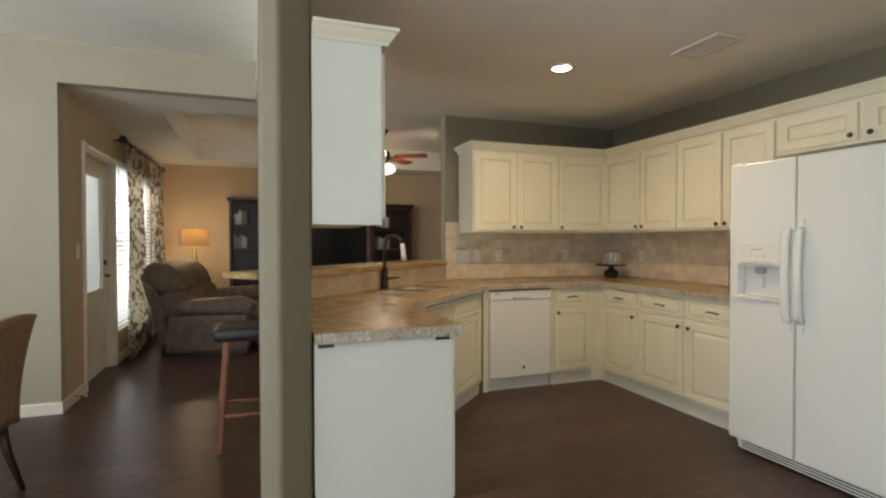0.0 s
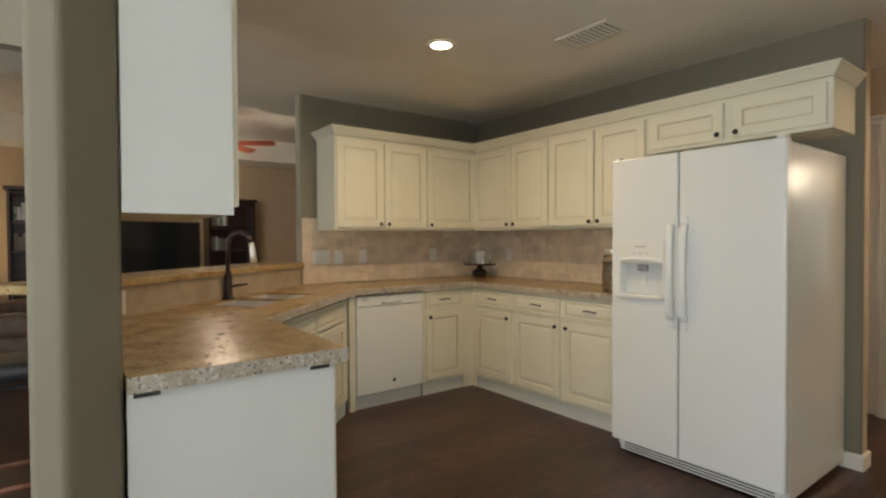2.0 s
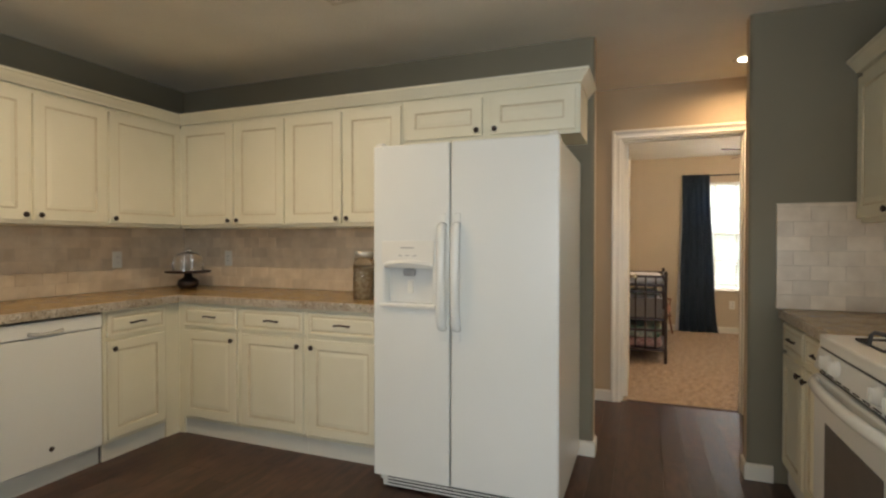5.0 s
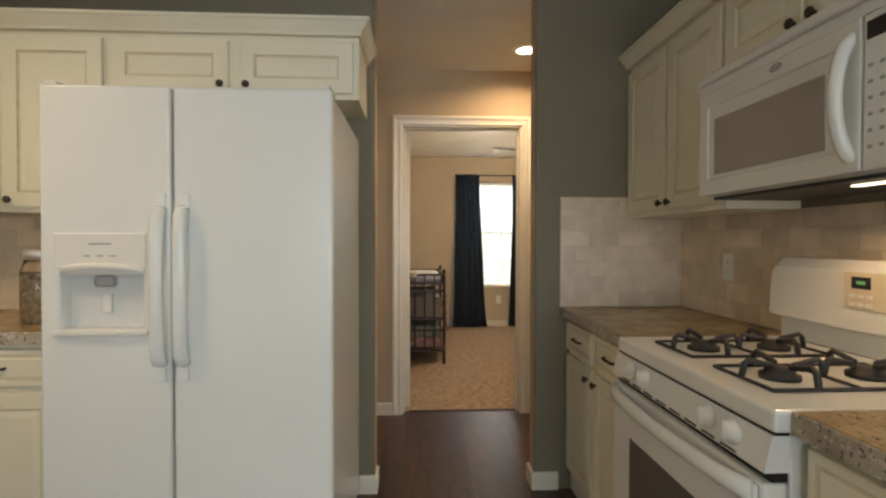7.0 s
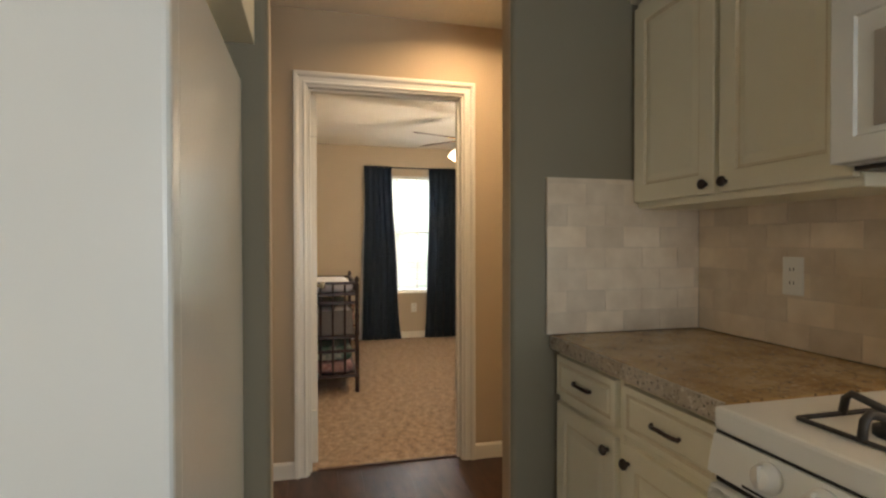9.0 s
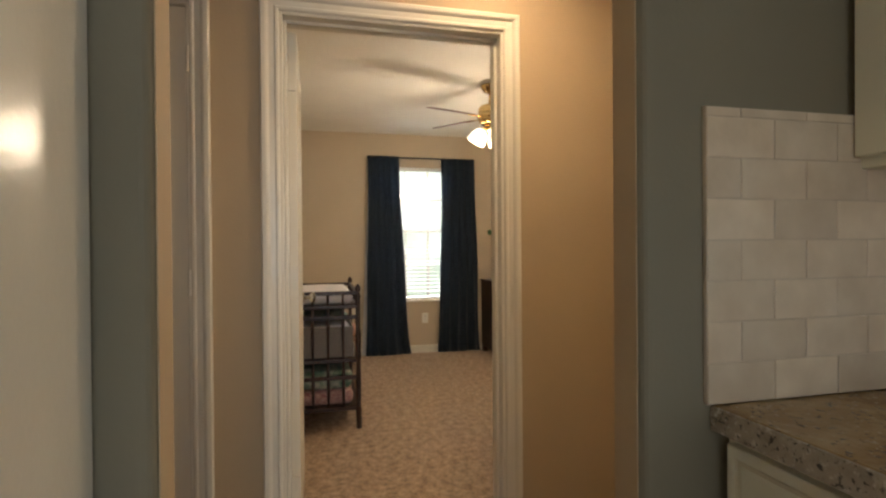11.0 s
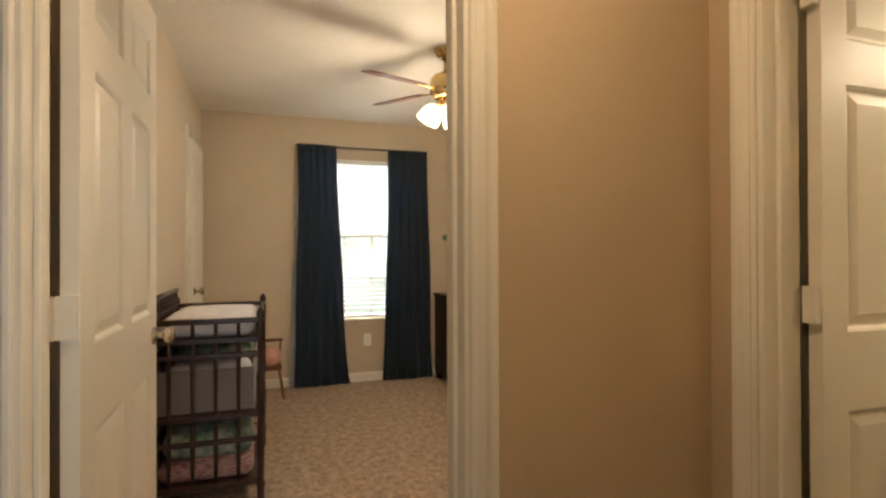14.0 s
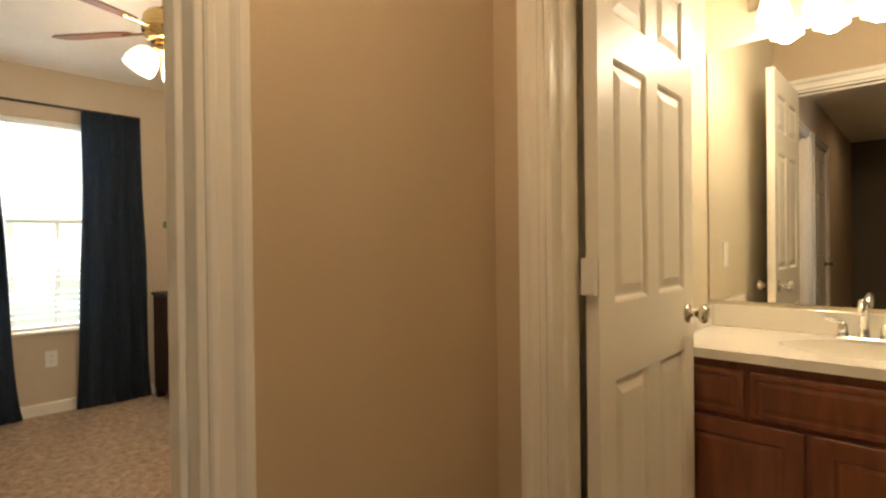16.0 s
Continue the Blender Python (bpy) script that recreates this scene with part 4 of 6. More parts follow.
for x in (0.141, 0.240, 0.577, 0.672):
    bm = bmesh.new()
    prof = ((0.027, 0.0), (0.027, 0.008), (0.023, 0.010), (0.021, 0.022), (0.016, 0.025))
    add_tube(bm, [(x, -0.014 - d, 0.832 + 0.1 * d) for _, d in prof], [r for r, _ in prof], 14)
    add_box(bm, x - 0.003, x + 0.003, -0.042, -0.03, 0.816, 0.856)
    part("burner_knob", bm, PLASTIC, cp, "white burner knob", True)
bm = bmesh.new()
add_box(bm, 0.006, RW - 0.006, -0.022, 0.029, 0.20, 0.768, 0.008, 2)
od = part("oven_door", bm, APPL, rg)
box("oven_window", (0.15, RW - 0.15, -0.0255, -0.0225, 0.30, 0.62), GREYGLASS, od, 0.001)
bm = bmesh.new()
add_tube(bm, [(0.03 + (RW - 0.06) * k / 16, -0.024 - 0.036 * math.sin(math.pi * k / 16) ** 0.45, 0.742) for k in range(17)], 0.017, 10)
bmesh.ops.scale(bm, vec=(1, 1, 1.35), space=Matrix.Translation((0, 0, -0.742)), verts=bm.verts[:])
for x0 in (0.016, RW - 0.076):
    add_box(bm, x0, x0 + 0.06, -0.034, -0.021, 0.700, 0.764, 0.006, 2)
part("oven_handle", bm, APPL, od, smooth=True)
# Flat dark bars give the shade inside the vent openings.
for k in range(8):
    box("vent_slot", (0.09 + 0.078 * k, 0.145 + 0.078 * k, -0.0232, -0.0222, 0.7935, 0.7985), SHADOWGAP, rg)
# Dark strip as the shade between control panel and oven door.
box("door_gap_shade", (0.008, RW - 0.008, -0.004, 0.029, 0.7695, 0.7885), SHADOWGAP, rg)
box("drawer", (0.006, RW - 0.006, -0.010, 0.029, 0.03, 0.19), APPL, rg, 0.006, 2)
bg = bmesh.new()
prof = [(0.580, 0.916), (0.580, 0.985), (0.535, 0.995), (0.545, 1.16), (0.570, 1.19), (0.625, 1.19), (0.625, 0.916)]
a = [bg.verts.new((0.0, y, z)) for y, z in prof]
b = [bg.verts.new((RW, y, z)) for y, z in prof]
for k in range(len(prof)):
    bg.faces.new((a[k], a[(k + 1) % len(prof)], b[(k + 1) % len(prof)], b[k]))
bg.faces.new(a[::-1])
bg.faces.new(b)
bmesh.ops.bevel(bg, geom=[e for e in bg.edges if abs(e.verts[0].co.x - e.verts[1].co.x) < 0.01 and e.verts[0].co.z > 1.1 and e.verts[1].co.z > 1.1], offset=0.025, segments=4, affect="EDGES", profile=0.5)
guard = part("backguard", bg, APPL, rg)
bm = bmesh.new()
add_box(bm, 0.317, 0.60, 0.5355, 0.5415, 1.055, 1.158)
part("control_overlay", bm, material("cream_overlay", (0.70, 0.62, 0.46), 0.4), guard)
box("clock_display", (0.345, 0.405, 0.5325, 0.5352, 1.112, 1.145), BLACK, guard)
box("clock_digits", (0.363, 0.391, 0.5312, 0.5323, 1.124, 1.134), LCD, guard)
for k in range(6):
    box("button", (0.335 + 0.028 * (k % 3), 0.355 + 0.028 * (k % 3), 0.5335, 0.5352, 1.062 + 0.024 * (k // 3), 1.072 + 0.024 * (k // 3)), PLASTIC, guard)


def grate(x0, x1, y0, y1):
    bm = bmesh.new()
    z = 0.955
    ym = (y0 + y1) / 2
    for x in (x0, x1):
        add_tube(bm, [(x, y0, 0.920), (x, y1, 0.920)], 0.0045, 6)
    for y in (y0, y1, ym):
        add_tube(bm, [(x0, y, 0.920), (x1, y, 0.920)], 0.0045, 6)
    for yc in ((y0 + ym) / 2, (y1 + ym) / 2):
        for dx, dy in ((-1, 0), (1, 0), (0, -1), (0, 1)):
            xa, ya = (x0 + x1) / 2 + dx * (x1 - x0) / 2, yc + dy * (ym - y0) / 2
            xb, yb = (x0 + x1) / 2 + dx * 0.028, yc + dy * 0.028
            add_tube(bm, [(xa, ya, 0.92), (xa * 0.93 + xb * 0.07, ya * 0.93 + yb * 0.07, z - 0.004), (xa * 0.8 + xb * 0.2, ya * 0.8 + yb * 0.2, z + 0.006), (xb, yb, z - 0.008)], 0.0075, 6)
    return part("grate", bm, IRON, rg, "black cast iron grate", True)


for x0, x1 in ((0.115, 0.340), (0.445, 0.670)):
    grate(x0, x1, 0.075, 0.485)
    for y in (0.17, 0.39):
        lathe("burner", ((0.045, 0.0), (0.045, 0.012), (0.034, 0.014), (0.034, 0.026), (0.01, 0.028)), IRON, rg, ((x0 + x1) / 2, y, 0.9155), 16)

# microwave: facing +y
mw = thing("microwave", pose(3.118, 0.215, 1.395, rz=180), "white over-the-range microwave with a curved handle", "microwave")
box("body", (0.0, 0.757, 0.03, 0.358, 0.0, 0.40), APPL, mw, 0.004)
box("vent_grille", (-0.002, 0.759, -0.026, 0.03, 0.372, 0.401), APPL, mw, 0.008, 2)
box("top_panel", (0.0, 0.757, -0.010, 0.03, 0.3425, 0.3715), APPL, mw, 0.002)
box("underside", (0.02, 0.737, 0.03, 0.34, -0.010, -0.0005), BLACK, mw)
bm = bmesh.new()
add_panel_front(bm, 0.0, 0.65, 0.004, 0.342, -0.010, 0.04, 0.045, 0.006, 0.004, 0.0)
md = part("door", bm, APPL, mw)
box("door_window", (0.085, 0.545, -0.0085, -0.0065, 0.068, 0.250), MESHGLASS, md)
tube("door_handle", [(0.622, -0.006 - 0.042 * math.sin(math.pi * k / 12) ** 0.6, 0.308 - 0.275 * k / 12) for k in range(13)], 0.0155, APPL, md, 10)
box("key_panel", (0.654, 0.757, -0.010, 0.029, 0.004, 0.342), APPL, mw, 0.004)
box("display", (0.664, 0.745, -0.0115, -0.0102, 0.285, 0.325), BLACK, mw)
for k in range(18):
    box("key", (0.668 + 0.029 * (k % 3), 0.680 + 0.029 * (k % 3), -0.0108, -0.0102, 0.05 + 0.035 * (k // 3), 0.058 + 0.035 * (k // 3)), SILVERINK, mw)
bm = bmesh.new()
add_tube(bm, [(0.378, -0.0102, 0.322), (0.378, -0.0125, 0.322)], 0.019, 18)
bmesh.ops.scale(bm, vec=(1.4, 1, 0.6), space=Matrix.Translation((-0.378, 0, -0.322)), verts=bm.verts[:])
part("badge", bm, SILVERINK, mw)
box("hood_lens", (0.50, 0.60, 0.10, 0.125, -0.014, -0.0105), SHADE, mw)
base_unit(pose(3.925, 0.435, 0, rz=180), 0.392, 0.575, "R")
base_unit(pose(3.530, 0.435, 0, rz=180), 0.392, 0.575, "L")
base_unit(pose(2.336, 0.435, 0, rz=180), 0.37, 0.575, "R")
base_unit(pose(1.963, 0.435, 0, rz=180), 0.38, 0.575, "L")

# ---- hall ----
dl = panel_door("bedroom_door", pose(5.236, 1.250, 0.01, rz=0.5), 0.80, 2.045, "cream six-panel door standing open into the bedroom", 0.74, 0)
for z in (0.25, 1.08, 1.86):
    hinge(dl, -0.012, 0.046, z, 0.004, 0.0)
cl = panel_door("closet_door", pose(XH + 0.006, 2.352, 0.01, rz=-90), 0.735, 2.045, "cream six-panel hall closet door, closed", 0.06, 0)
for z in (0.25, 1.08, 1.86):
    hinge(cl, 0.741, -0.014, z, 0.0, 0.7445)
bd = panel_door("bathroom_door", pose(4.882, -0.396, 0.01, rz=-90), 0.665, 2.045, "cream six-panel door standing open into the bathroom", 0.605, 0)
for z in (0.25, 1.08, 1.86):
    hinge(bd, -0.005, 0.036, z, 0.004, -0.020)


def plate(name, m, label, kind="outlet", w=0.072, mat=PLASTIC):
    """An electrical wall plate: local x across, facing -y."""
    e = thing(name, m, label, "outlet" if kind == "outlet" else "switch")
    box("plate", (-w / 2, w / 2, -0.006, 0, -0.058, 0.058), mat, e, 0.003)
    if kind == "outlet":
        for z in (-0.02, 0.02):
            box("socket", (-0.016, 0.016, -0.008, -0.0065, z - 0.014, z + 0.014), mat, e, 0.003)
            for x in (-0.006, 0.006):
                box("slot", (x - 0.0012, x + 0.0012, -0.0088, -0.0082, z - 0.005, z + 0.005), SHADOWGAP, e)
    else:
        n = max(1, round(w / 0.05) - 0)
        for k in range(n):
            x = (k - (n - 1) / 2) * 0.046
            box("rocker", (x - 0.016, x + 0.016, -0.009, -0.0065, -0.034, 0.034), mat, e, 0.002)
    return e


plate("light_switch", pose(2.195, YF - 0.012, 1.135), "white triple rocker switch on the tile splash", "switch", 0.155)
plate("light_switch", pose(2.35, YF - 0.012, 1.135), "white single rocker switch on the tile splash", "switch")
plate("outlet", pose(2.58, YF - 0.012, 1.135), "white outlet on the tile splash")
plate("outlet", pose(3.34, YF - 0.012, 1.135), "white outlet on the tile splash")
plate("outlet", pose(XF - 0.012, 4.13, 1.135, rz=-90), "white outlet on the tile splash")
plate("outlet", pose(3.52, YS + 0.012, 1.135, rz=180), "white outlet on the tile behind the range counter")
plate("outlet", pose(d0.x + dirn.x * 0.46 + nrm.x * -0.014, d0.y + dirn.y * 0.46 + nrm.y * -0.014, 0.99, rz=ha), "white outlet on the stone splash by the wall end")
plate("outlet", pose(XB - 0.001, 0.0, 0.395, rz=-90), "white outlet low on the bedroom wall")
plate("light_switch", pose(5.02 - 0.001, -1.42, 1.11, rz=-90), "cream light switch inside the bathroom", "switch")
plate("light_switch", pose(-1.03 + 0.001, 5.02, 1.2, rz=90), "white light switch beside the patio door", "switch")

# recessed lights and ceiling vents
for x, y in CANS:
    e = thing("recessed_light", (x, y, CH), "white trim recessed ceiling light, lit", "light", "recessed lights")
    bm = bmesh.new()
    add_tube(bm, [(0, 0, -0.001), (0, 0, -0.007), (0, 0, -0.0065), (0, 0, -0.002)], [0.092, 0.088, 0.066, 0.062], 28, False)
    part("trim_ring", bm, TRIM, e, smooth=True)
    lathe("lens", ((0.066, -0.004), (0.066, -0.002)), CANLIT, e, sides=24)
v = thing("ceiling_vent", (2.92, 2.42, CH), "white louvred ceiling vent", "vent")
# Dark sheet as the shade behind the louvres.
box("backing", (-0.08, 0.08, -0.15, 0.15, -0.004, -0.001), SHADOWGAP, v)
for dims in ((-0.11, -0.08, -0.18, 0.18), (0.08, 0.11, -0.18, 0.18), (-0.08, 0.08, -0.18, -0.15), (-0.08, 0.08, 0.15, 0.18)):
    box("frame", (*dims, -0.012, -0.001), TRIM, v, 0.003)
for k in range(9):
    bm = bmesh.new()
    add_box(bm, -0.08, 0.08, -0.0012, 0.0012, -0.007, 0.007)
    bmesh.ops.transform(bm, matrix=Matrix.Translation((0, -0.13 + 0.0325 * k, -0.011)) @ Matrix.Rotation(radians(52), 4, "X"), verts=bm.verts[:])
    part("slat", bm, TRIM, v)

# ---- bedroom ----


def window(name, m, w, z0, z1, cols, rows, label, lift=0.0, tilt=20, slats=True, pitch=0.045):
    """A sash window with a blind: local x across, the room at -y, glass at y = 0.07."""
    e = thing(name, m, label, "window", kind="structure")
    fr_ = 0.035
    for nm, dims in (("window_frame", (0, fr_, 0.05, 0.10, z0, z1)), ("window_frame", (w - fr_, w, 0.05, 0.10, z0, z1)), ("window_frame", (fr_, w - fr_, 0.05, 0.10, z0, z0 + fr_)), ("window_frame", (fr_, w - fr_, 0.05, 0.10, z1 - fr_, z1))):
        box(nm, dims, TRIM, e, 0.003)
    zm = (z0 + z1) / 2 + 0.04
    box("meeting_rail", (fr_, w - fr_, 0.048, 0.095, zm - 0.022, zm + 0.022), TRIM, e, 0.003)
    for k in range(1, cols):
        x = w * k / cols
        box("muntin", (x - 0.013, x + 0.013, 0.06, 0.085, z0 + fr_, zm - 0.022), TRIM, e)
        box("muntin", (x - 0.013, x + 0.013, 0.06, 0.085, zm + 0.022, z1 - fr_), TRIM, e)
    for a, b in ((z0 + fr_, zm - 0.022), (zm + 0.022, z1 - fr_)):
        for k in range(1, rows):
            z = a + (b - a) * k / rows
            box("muntin", (fr_, w - fr_, 0.062, 0.083, z - 0.013, z + 0.013), TRIM, e)
    for a, b in ((z0 + fr_, zm - 0.022), (zm + 0.022, z1 - fr_)):
        g = box("pane", (fr_, w - fr_, 0.070, 0.074, a, b), GLASS, e)
        g.visible_shadow = False
    box("window_sill", (-0.02, w + 0.02, -0.025, 0.05, z0 - 0.022, z0 - 0.001), TRIM, e, 0.004, 2)
    return e


def blind(m, w, z0, z1, pitch, tilt, label):
    e = thing("window_blind", m, label, "blind")
    box("headrail", (0.008, w - 0.008, 0.005, 0.045, z1 - 0.045, z1 - 0.003), BLIND, e, 0.003)
    n = int((z1 - 0.06 - z0 - 0.02) / pitch)
    for k in range(n):
        bm = bmesh.new()
        add_box(bm, 0.01, w - 0.01, -0.022, 0.022, -0.0012, 0.0012)
        bmesh.ops.transform(bm, matrix=Matrix.Translation((0, 0.022, z1 - 0.07 - pitch * k)) @ Matrix.Rotation(radians(tilt), 4, "X"), verts=bm.verts[:])
        part("slat", bm, BLIND, e)
    box("bottom_rail", (0.01, w - 0.01, 0.008, 0.036, z0 + 0.004, z0 + 0.02), BLIND, e, 0.003)
    for x in (0.12, w - 0.12):
        box("cord", (x, x + 0.002, -0.002, 0.0, z0 + 0.01, z1 - 0.05), BLIND, e)
    return e


window("window_1", pose(XB, 0.47, 0, rz=-90), 0.79, 0.60, 2.10, 3, 2, "white sash bedroom window with grilles")
blind(pose(XB, 0.47, 0, rz=-90), 0.79, 0.61, 2.10, 0.043, 4, "white slatted blind, open, in the bedroom window")


def curtain(name, m, w_top, w_bottom, z0, z1, mat, label, folds=6, depth=0.035, lean=0.0, seed=1):
    """A hanging curtain: local x across from 0, facing -y, pleats deeper below; lean moves its foot sideways."""
    rnd = random.Random(seed)
    e = thing(name, m, label, "curtain")
    nx, nz = folds * 8, 24
    ph = [rnd.uniform(-0.5, 0.5) for _ in range(folds + 2)]
    bm = bmesh.new()
    grid = []
    for j in range(nz + 1):
        v_ = j / nz
        row = []
        for i in range(nx + 1):
            u = i / nx
            pinch = v_ ** 0.7
            w = w_bottom * (1 - pinch) + w_top * pinch
            x0 = lean * (1 - v_) ** 1.5
            f = u * folds
            k = int(f)
            amp = depth * (0.6 + 0.6 * (1 - v_)) * (0.8 + 0.4 * ph[k])
            y = -amp * math.sin(2 * math.pi * (f + 0.12 * math.sin(5 * v_ + k))) + 0.006 * math.sin(9 * u + 7 * v_)
            row.append(bm.verts.new((x0 + u * w + 0.004 * math.sin(11 * v_ + 3 * k), y, z0 + (z1 - z0) * v_ + (0.006 * math.sin(6.28 * f) if j == 0 else 0))))
        grid.append(row)
    for a, b in zip(grid, grid[1:]):
        for i in range(nx):
            bm.faces.new((a[i], a[i + 1], b[i + 1], b[i]))
    bmesh.ops.solidify(bm, geom=bm.faces[:], thickness=0.003)
    part("cloth", bm, mat, e, smooth=True)
    return e


left_panel = curtain("curtain", pose(8.805, 0.635, 0, rz=-90), 0.335, 0.50, 0.012, 2.205, NAVY, "navy blue curtain panel hanging to the carpet", 5, 0.020, -0.04, 3)
curtain("curtain", pose(8.805, -0.19, 0, rz=-90), 0.38, 0.50, 0.012, 2.195, NAVY, "navy blue curtain panel hanging to the carpet", 5, 0.020, -0.06, 5)
bm = bmesh.new()
sheet = [bm.verts.new(p) for p in ((-0.085, 0.034, 0.02), (0.10, 0.034, 0.02), (0.12, 0.030, 2.10), (0.012, 0.030, 2.10))]
bm.faces.new(sheet)
bmesh.ops.solidify(bm, geom=bm.faces[:], thickness=0.003)
part("lining", bm, WHITECLOTH, left_panel, "white curtain lining")
e = thing("curtain_rod", (8.805, 0.03, 2.188), "thin dark metal curtain rod on brackets", "curtain rod")
tube("rod", [(0, 0.62, 0), (0, -0.60, 0)], 0.009, IRON, e, 10)
for y in (0.60, -0.58):
    tube("bracket", [(0, y, 0), (XB - 8.806, y, -0.005)], 0.006, IRON, e, 8)

# ceiling fan


def ceiling_fan(m, drop, radius, blades, start, blade_mat, metal, label, lights=3):
    e = thing("ceiling_fan", m, label, "ceiling fan")
    lathe("canopy", ((0.02, -0.06), (0.05, -0.05), (0.07, -0.012), (0.075, -0.001)), metal, e)
    tube("downrod", [(0, 0, -0.05), (0, 0, -drop + 0.07)], 0.013, metal, e)
    lathe("motor", ((0.05, -0.085), (0.085, -0.078), (0.092, -0.052), (0.084, -0.046), (0.100, -0.040), (0.104, -0.015), (0.096, -0.006), (0.092, 0.0), (0.098, 0.012), (0.094, 0.036), (0.078, 0.058), (0.03, 0.075)), metal, e, (0, 0, -drop))
    for k in range(blades):
        a = radians(start + 360 * k / blades)
        rot = Matrix.Rotation(a, 4, "Z")
        bm = bmesh.new()
        pts = [(0.17, -0.045), (0.22, -0.058), (radius - 0.04, -0.068), (radius, -0.045), (radius, 0.045), (radius - 0.04, 0.068), (0.22, 0.058), (0.17, 0.045)]
        f = bm.faces.new([bm.verts.new((x, y, 0.0)) for x, y in pts])
        up_ = bmesh.ops.extrude_face_region(bm, geom=[f])["geom"]
        bmesh.ops.translate(bm, vec=(0, 0, 0.007), verts=[g for g in up_ if isinstance(g, bmesh.types.BMVert)])
        bmesh.ops.transform(bm, matrix=Matrix.Translation((0, 0, -drop - 0.03)) @ rot @ Matrix.Rotation(radians(-14), 4, "X"), verts=bm.verts[:])
        b_ = part("blade", bm, blade_mat, e, "flat wooden fan blade")
        bm = bmesh.new()
        add_box(bm, 0.09, 0.22, -0.018, 0.018, -0.004, 0.004, 0.003)
        bmesh.ops.transform(bm, matrix=Matrix.Translation((0, 0, -drop - 0.032)) @ rot @ Matrix.Rotation(radians(-14), 4, "X"), verts=bm.verts[:])
        part("blade_iron", bm, metal, b_)
    lathe("light_kit", ((0.02, -0.15), (0.05, -0.14), (0.06, -0.115), (0.045, -0.086)), metal, e, (0, 0, -drop))
    for k in range(lights):
        a = radians(72 + 360 * k / lights)
        c, s_ = math.cos(a), math.sin(a)
        tube("arm", [(0.04 * c, 0.04 * s_, -drop - 0.125), (0.07 * c, 0.07 * s_, -drop - 0.13)], 0.012, metal, e, 8)
        bm = bmesh.new()
        prof = ((0.026, 0.0), (0.050, 0.02), (0.066, 0.06), (0.072, 0.095), (0.070, 0.12), (0.066, 0.118), (0.060, 0.06), (0.024, 0.012))
        add_tube(bm, [((0.06 + 0.50 * d) * c, (0.06 + 0.50 * d) * s_, -drop - 0.125 - 0.83 * d) for _, d in prof], [r for r, _ in prof], 16)
        g = part("glass_shade", bm, SHADE, e, "lit frosted glass shade", True)
        g.visible_shadow = False
    return e


ceiling_fan((6.99, -0.15, CH), 0.22, 0.56, 5, math.degrees(math.atan2(0.53, -0.18)), FANWOOD, BRASS, "polished brass ceiling fan with wooden blades, light on")

# changing table: long side along x against the wall
e = thing("changing_table", (6.60, 0.92, 0.004), "dark spindle changing table with three shelves", "changing table")
L, W = 0.86, 0.49
SPIN = ((0.017, 0.0), (0.017, 0.10), (0.021, 0.12), (0.014, 0.15), (0.018, 0.30), (0.014, 0.45), (0.021, 0.48), (0.017, 0.52), (0.017, 0.60), (0.021, 0.62), (0.014, 0.66), (0.017, 0.86), (0.021, 0.88), (0.012, 0.90), (0.020, 0.925), (0.016, 0.945), (0.004, 0.96))
for x, y in ((0, 0), (L, 0), (0, W), (L, W)):
    lathe("post", SPIN, DARKWOOD, e, (x, y, 0), 12)
for z, mat in ((0.13, DARKWOOD), (0.45, DARKWOOD), (0.80, DARKWOOD)):
    box("shelf", (0.01, L - 0.01, 0.01, W - 0.01, z, z + 0.018), mat, e, 0.003)
for z in (0.135, 0.34, 0.455, 0.74, 0.81, 0.90):
    for a, b in (((0, 0), (0, W)), ((L, 0), (L, W)), ((0, 0), (L, 0)), ((0, W), (L, W))):
        if z in (0.34, 0.455, 0.74) and a[0] != b[0] and a[1] == 0 and z != 0.455:
            continue
        box("rail", (a[0] - 0.009, b[0] + 0.009, a[1] - 0.009, b[1] + 0.009, z - 0.013, z + 0.013), DARKWOOD, e, 0.004)
for x in (0, L):
    for k in range(1, 5):
        y = W * k / 5
        tube("spindle", [(x, y, 0.14), (x, y, 0.30), (x, y, 0.50), (x, y, 0.72), (x, y, 0.90)], [0.008, 0.011, 0.008, 0.011, 0.008], DARKWOOD, e, 8)
for k in range(1, 9):
    x = L * k / 9
    tube("spindle", [(x, 0, 0.81), (x, 0, 0.90)], 0.007, DARKWOOD, e, 6)
    tube("spindle", [(x, W, 0.14), (x, W, 0.5), (x, W, 0.90)], 0.008, DARKWOOD, e, 6)
bm = bmesh.new()
for k in range(10):
    add_tube(bm, [(0.0 + L * k / 10, W, 0.91), (L * (k + 1) / 10, W, 0.985)], 0.007, 6)
    add_tube(bm, [(0.0 + L * k / 10, W, 0.985), (L * (k + 1) / 10, W, 0.91)], 0.007, 6)
add_tube(bm, [(0, W, 0.995), (L, W, 0.995)], 0.014, 8)
part("lattice_back", bm, DARKWOOD, e, "lattice back rail", True)


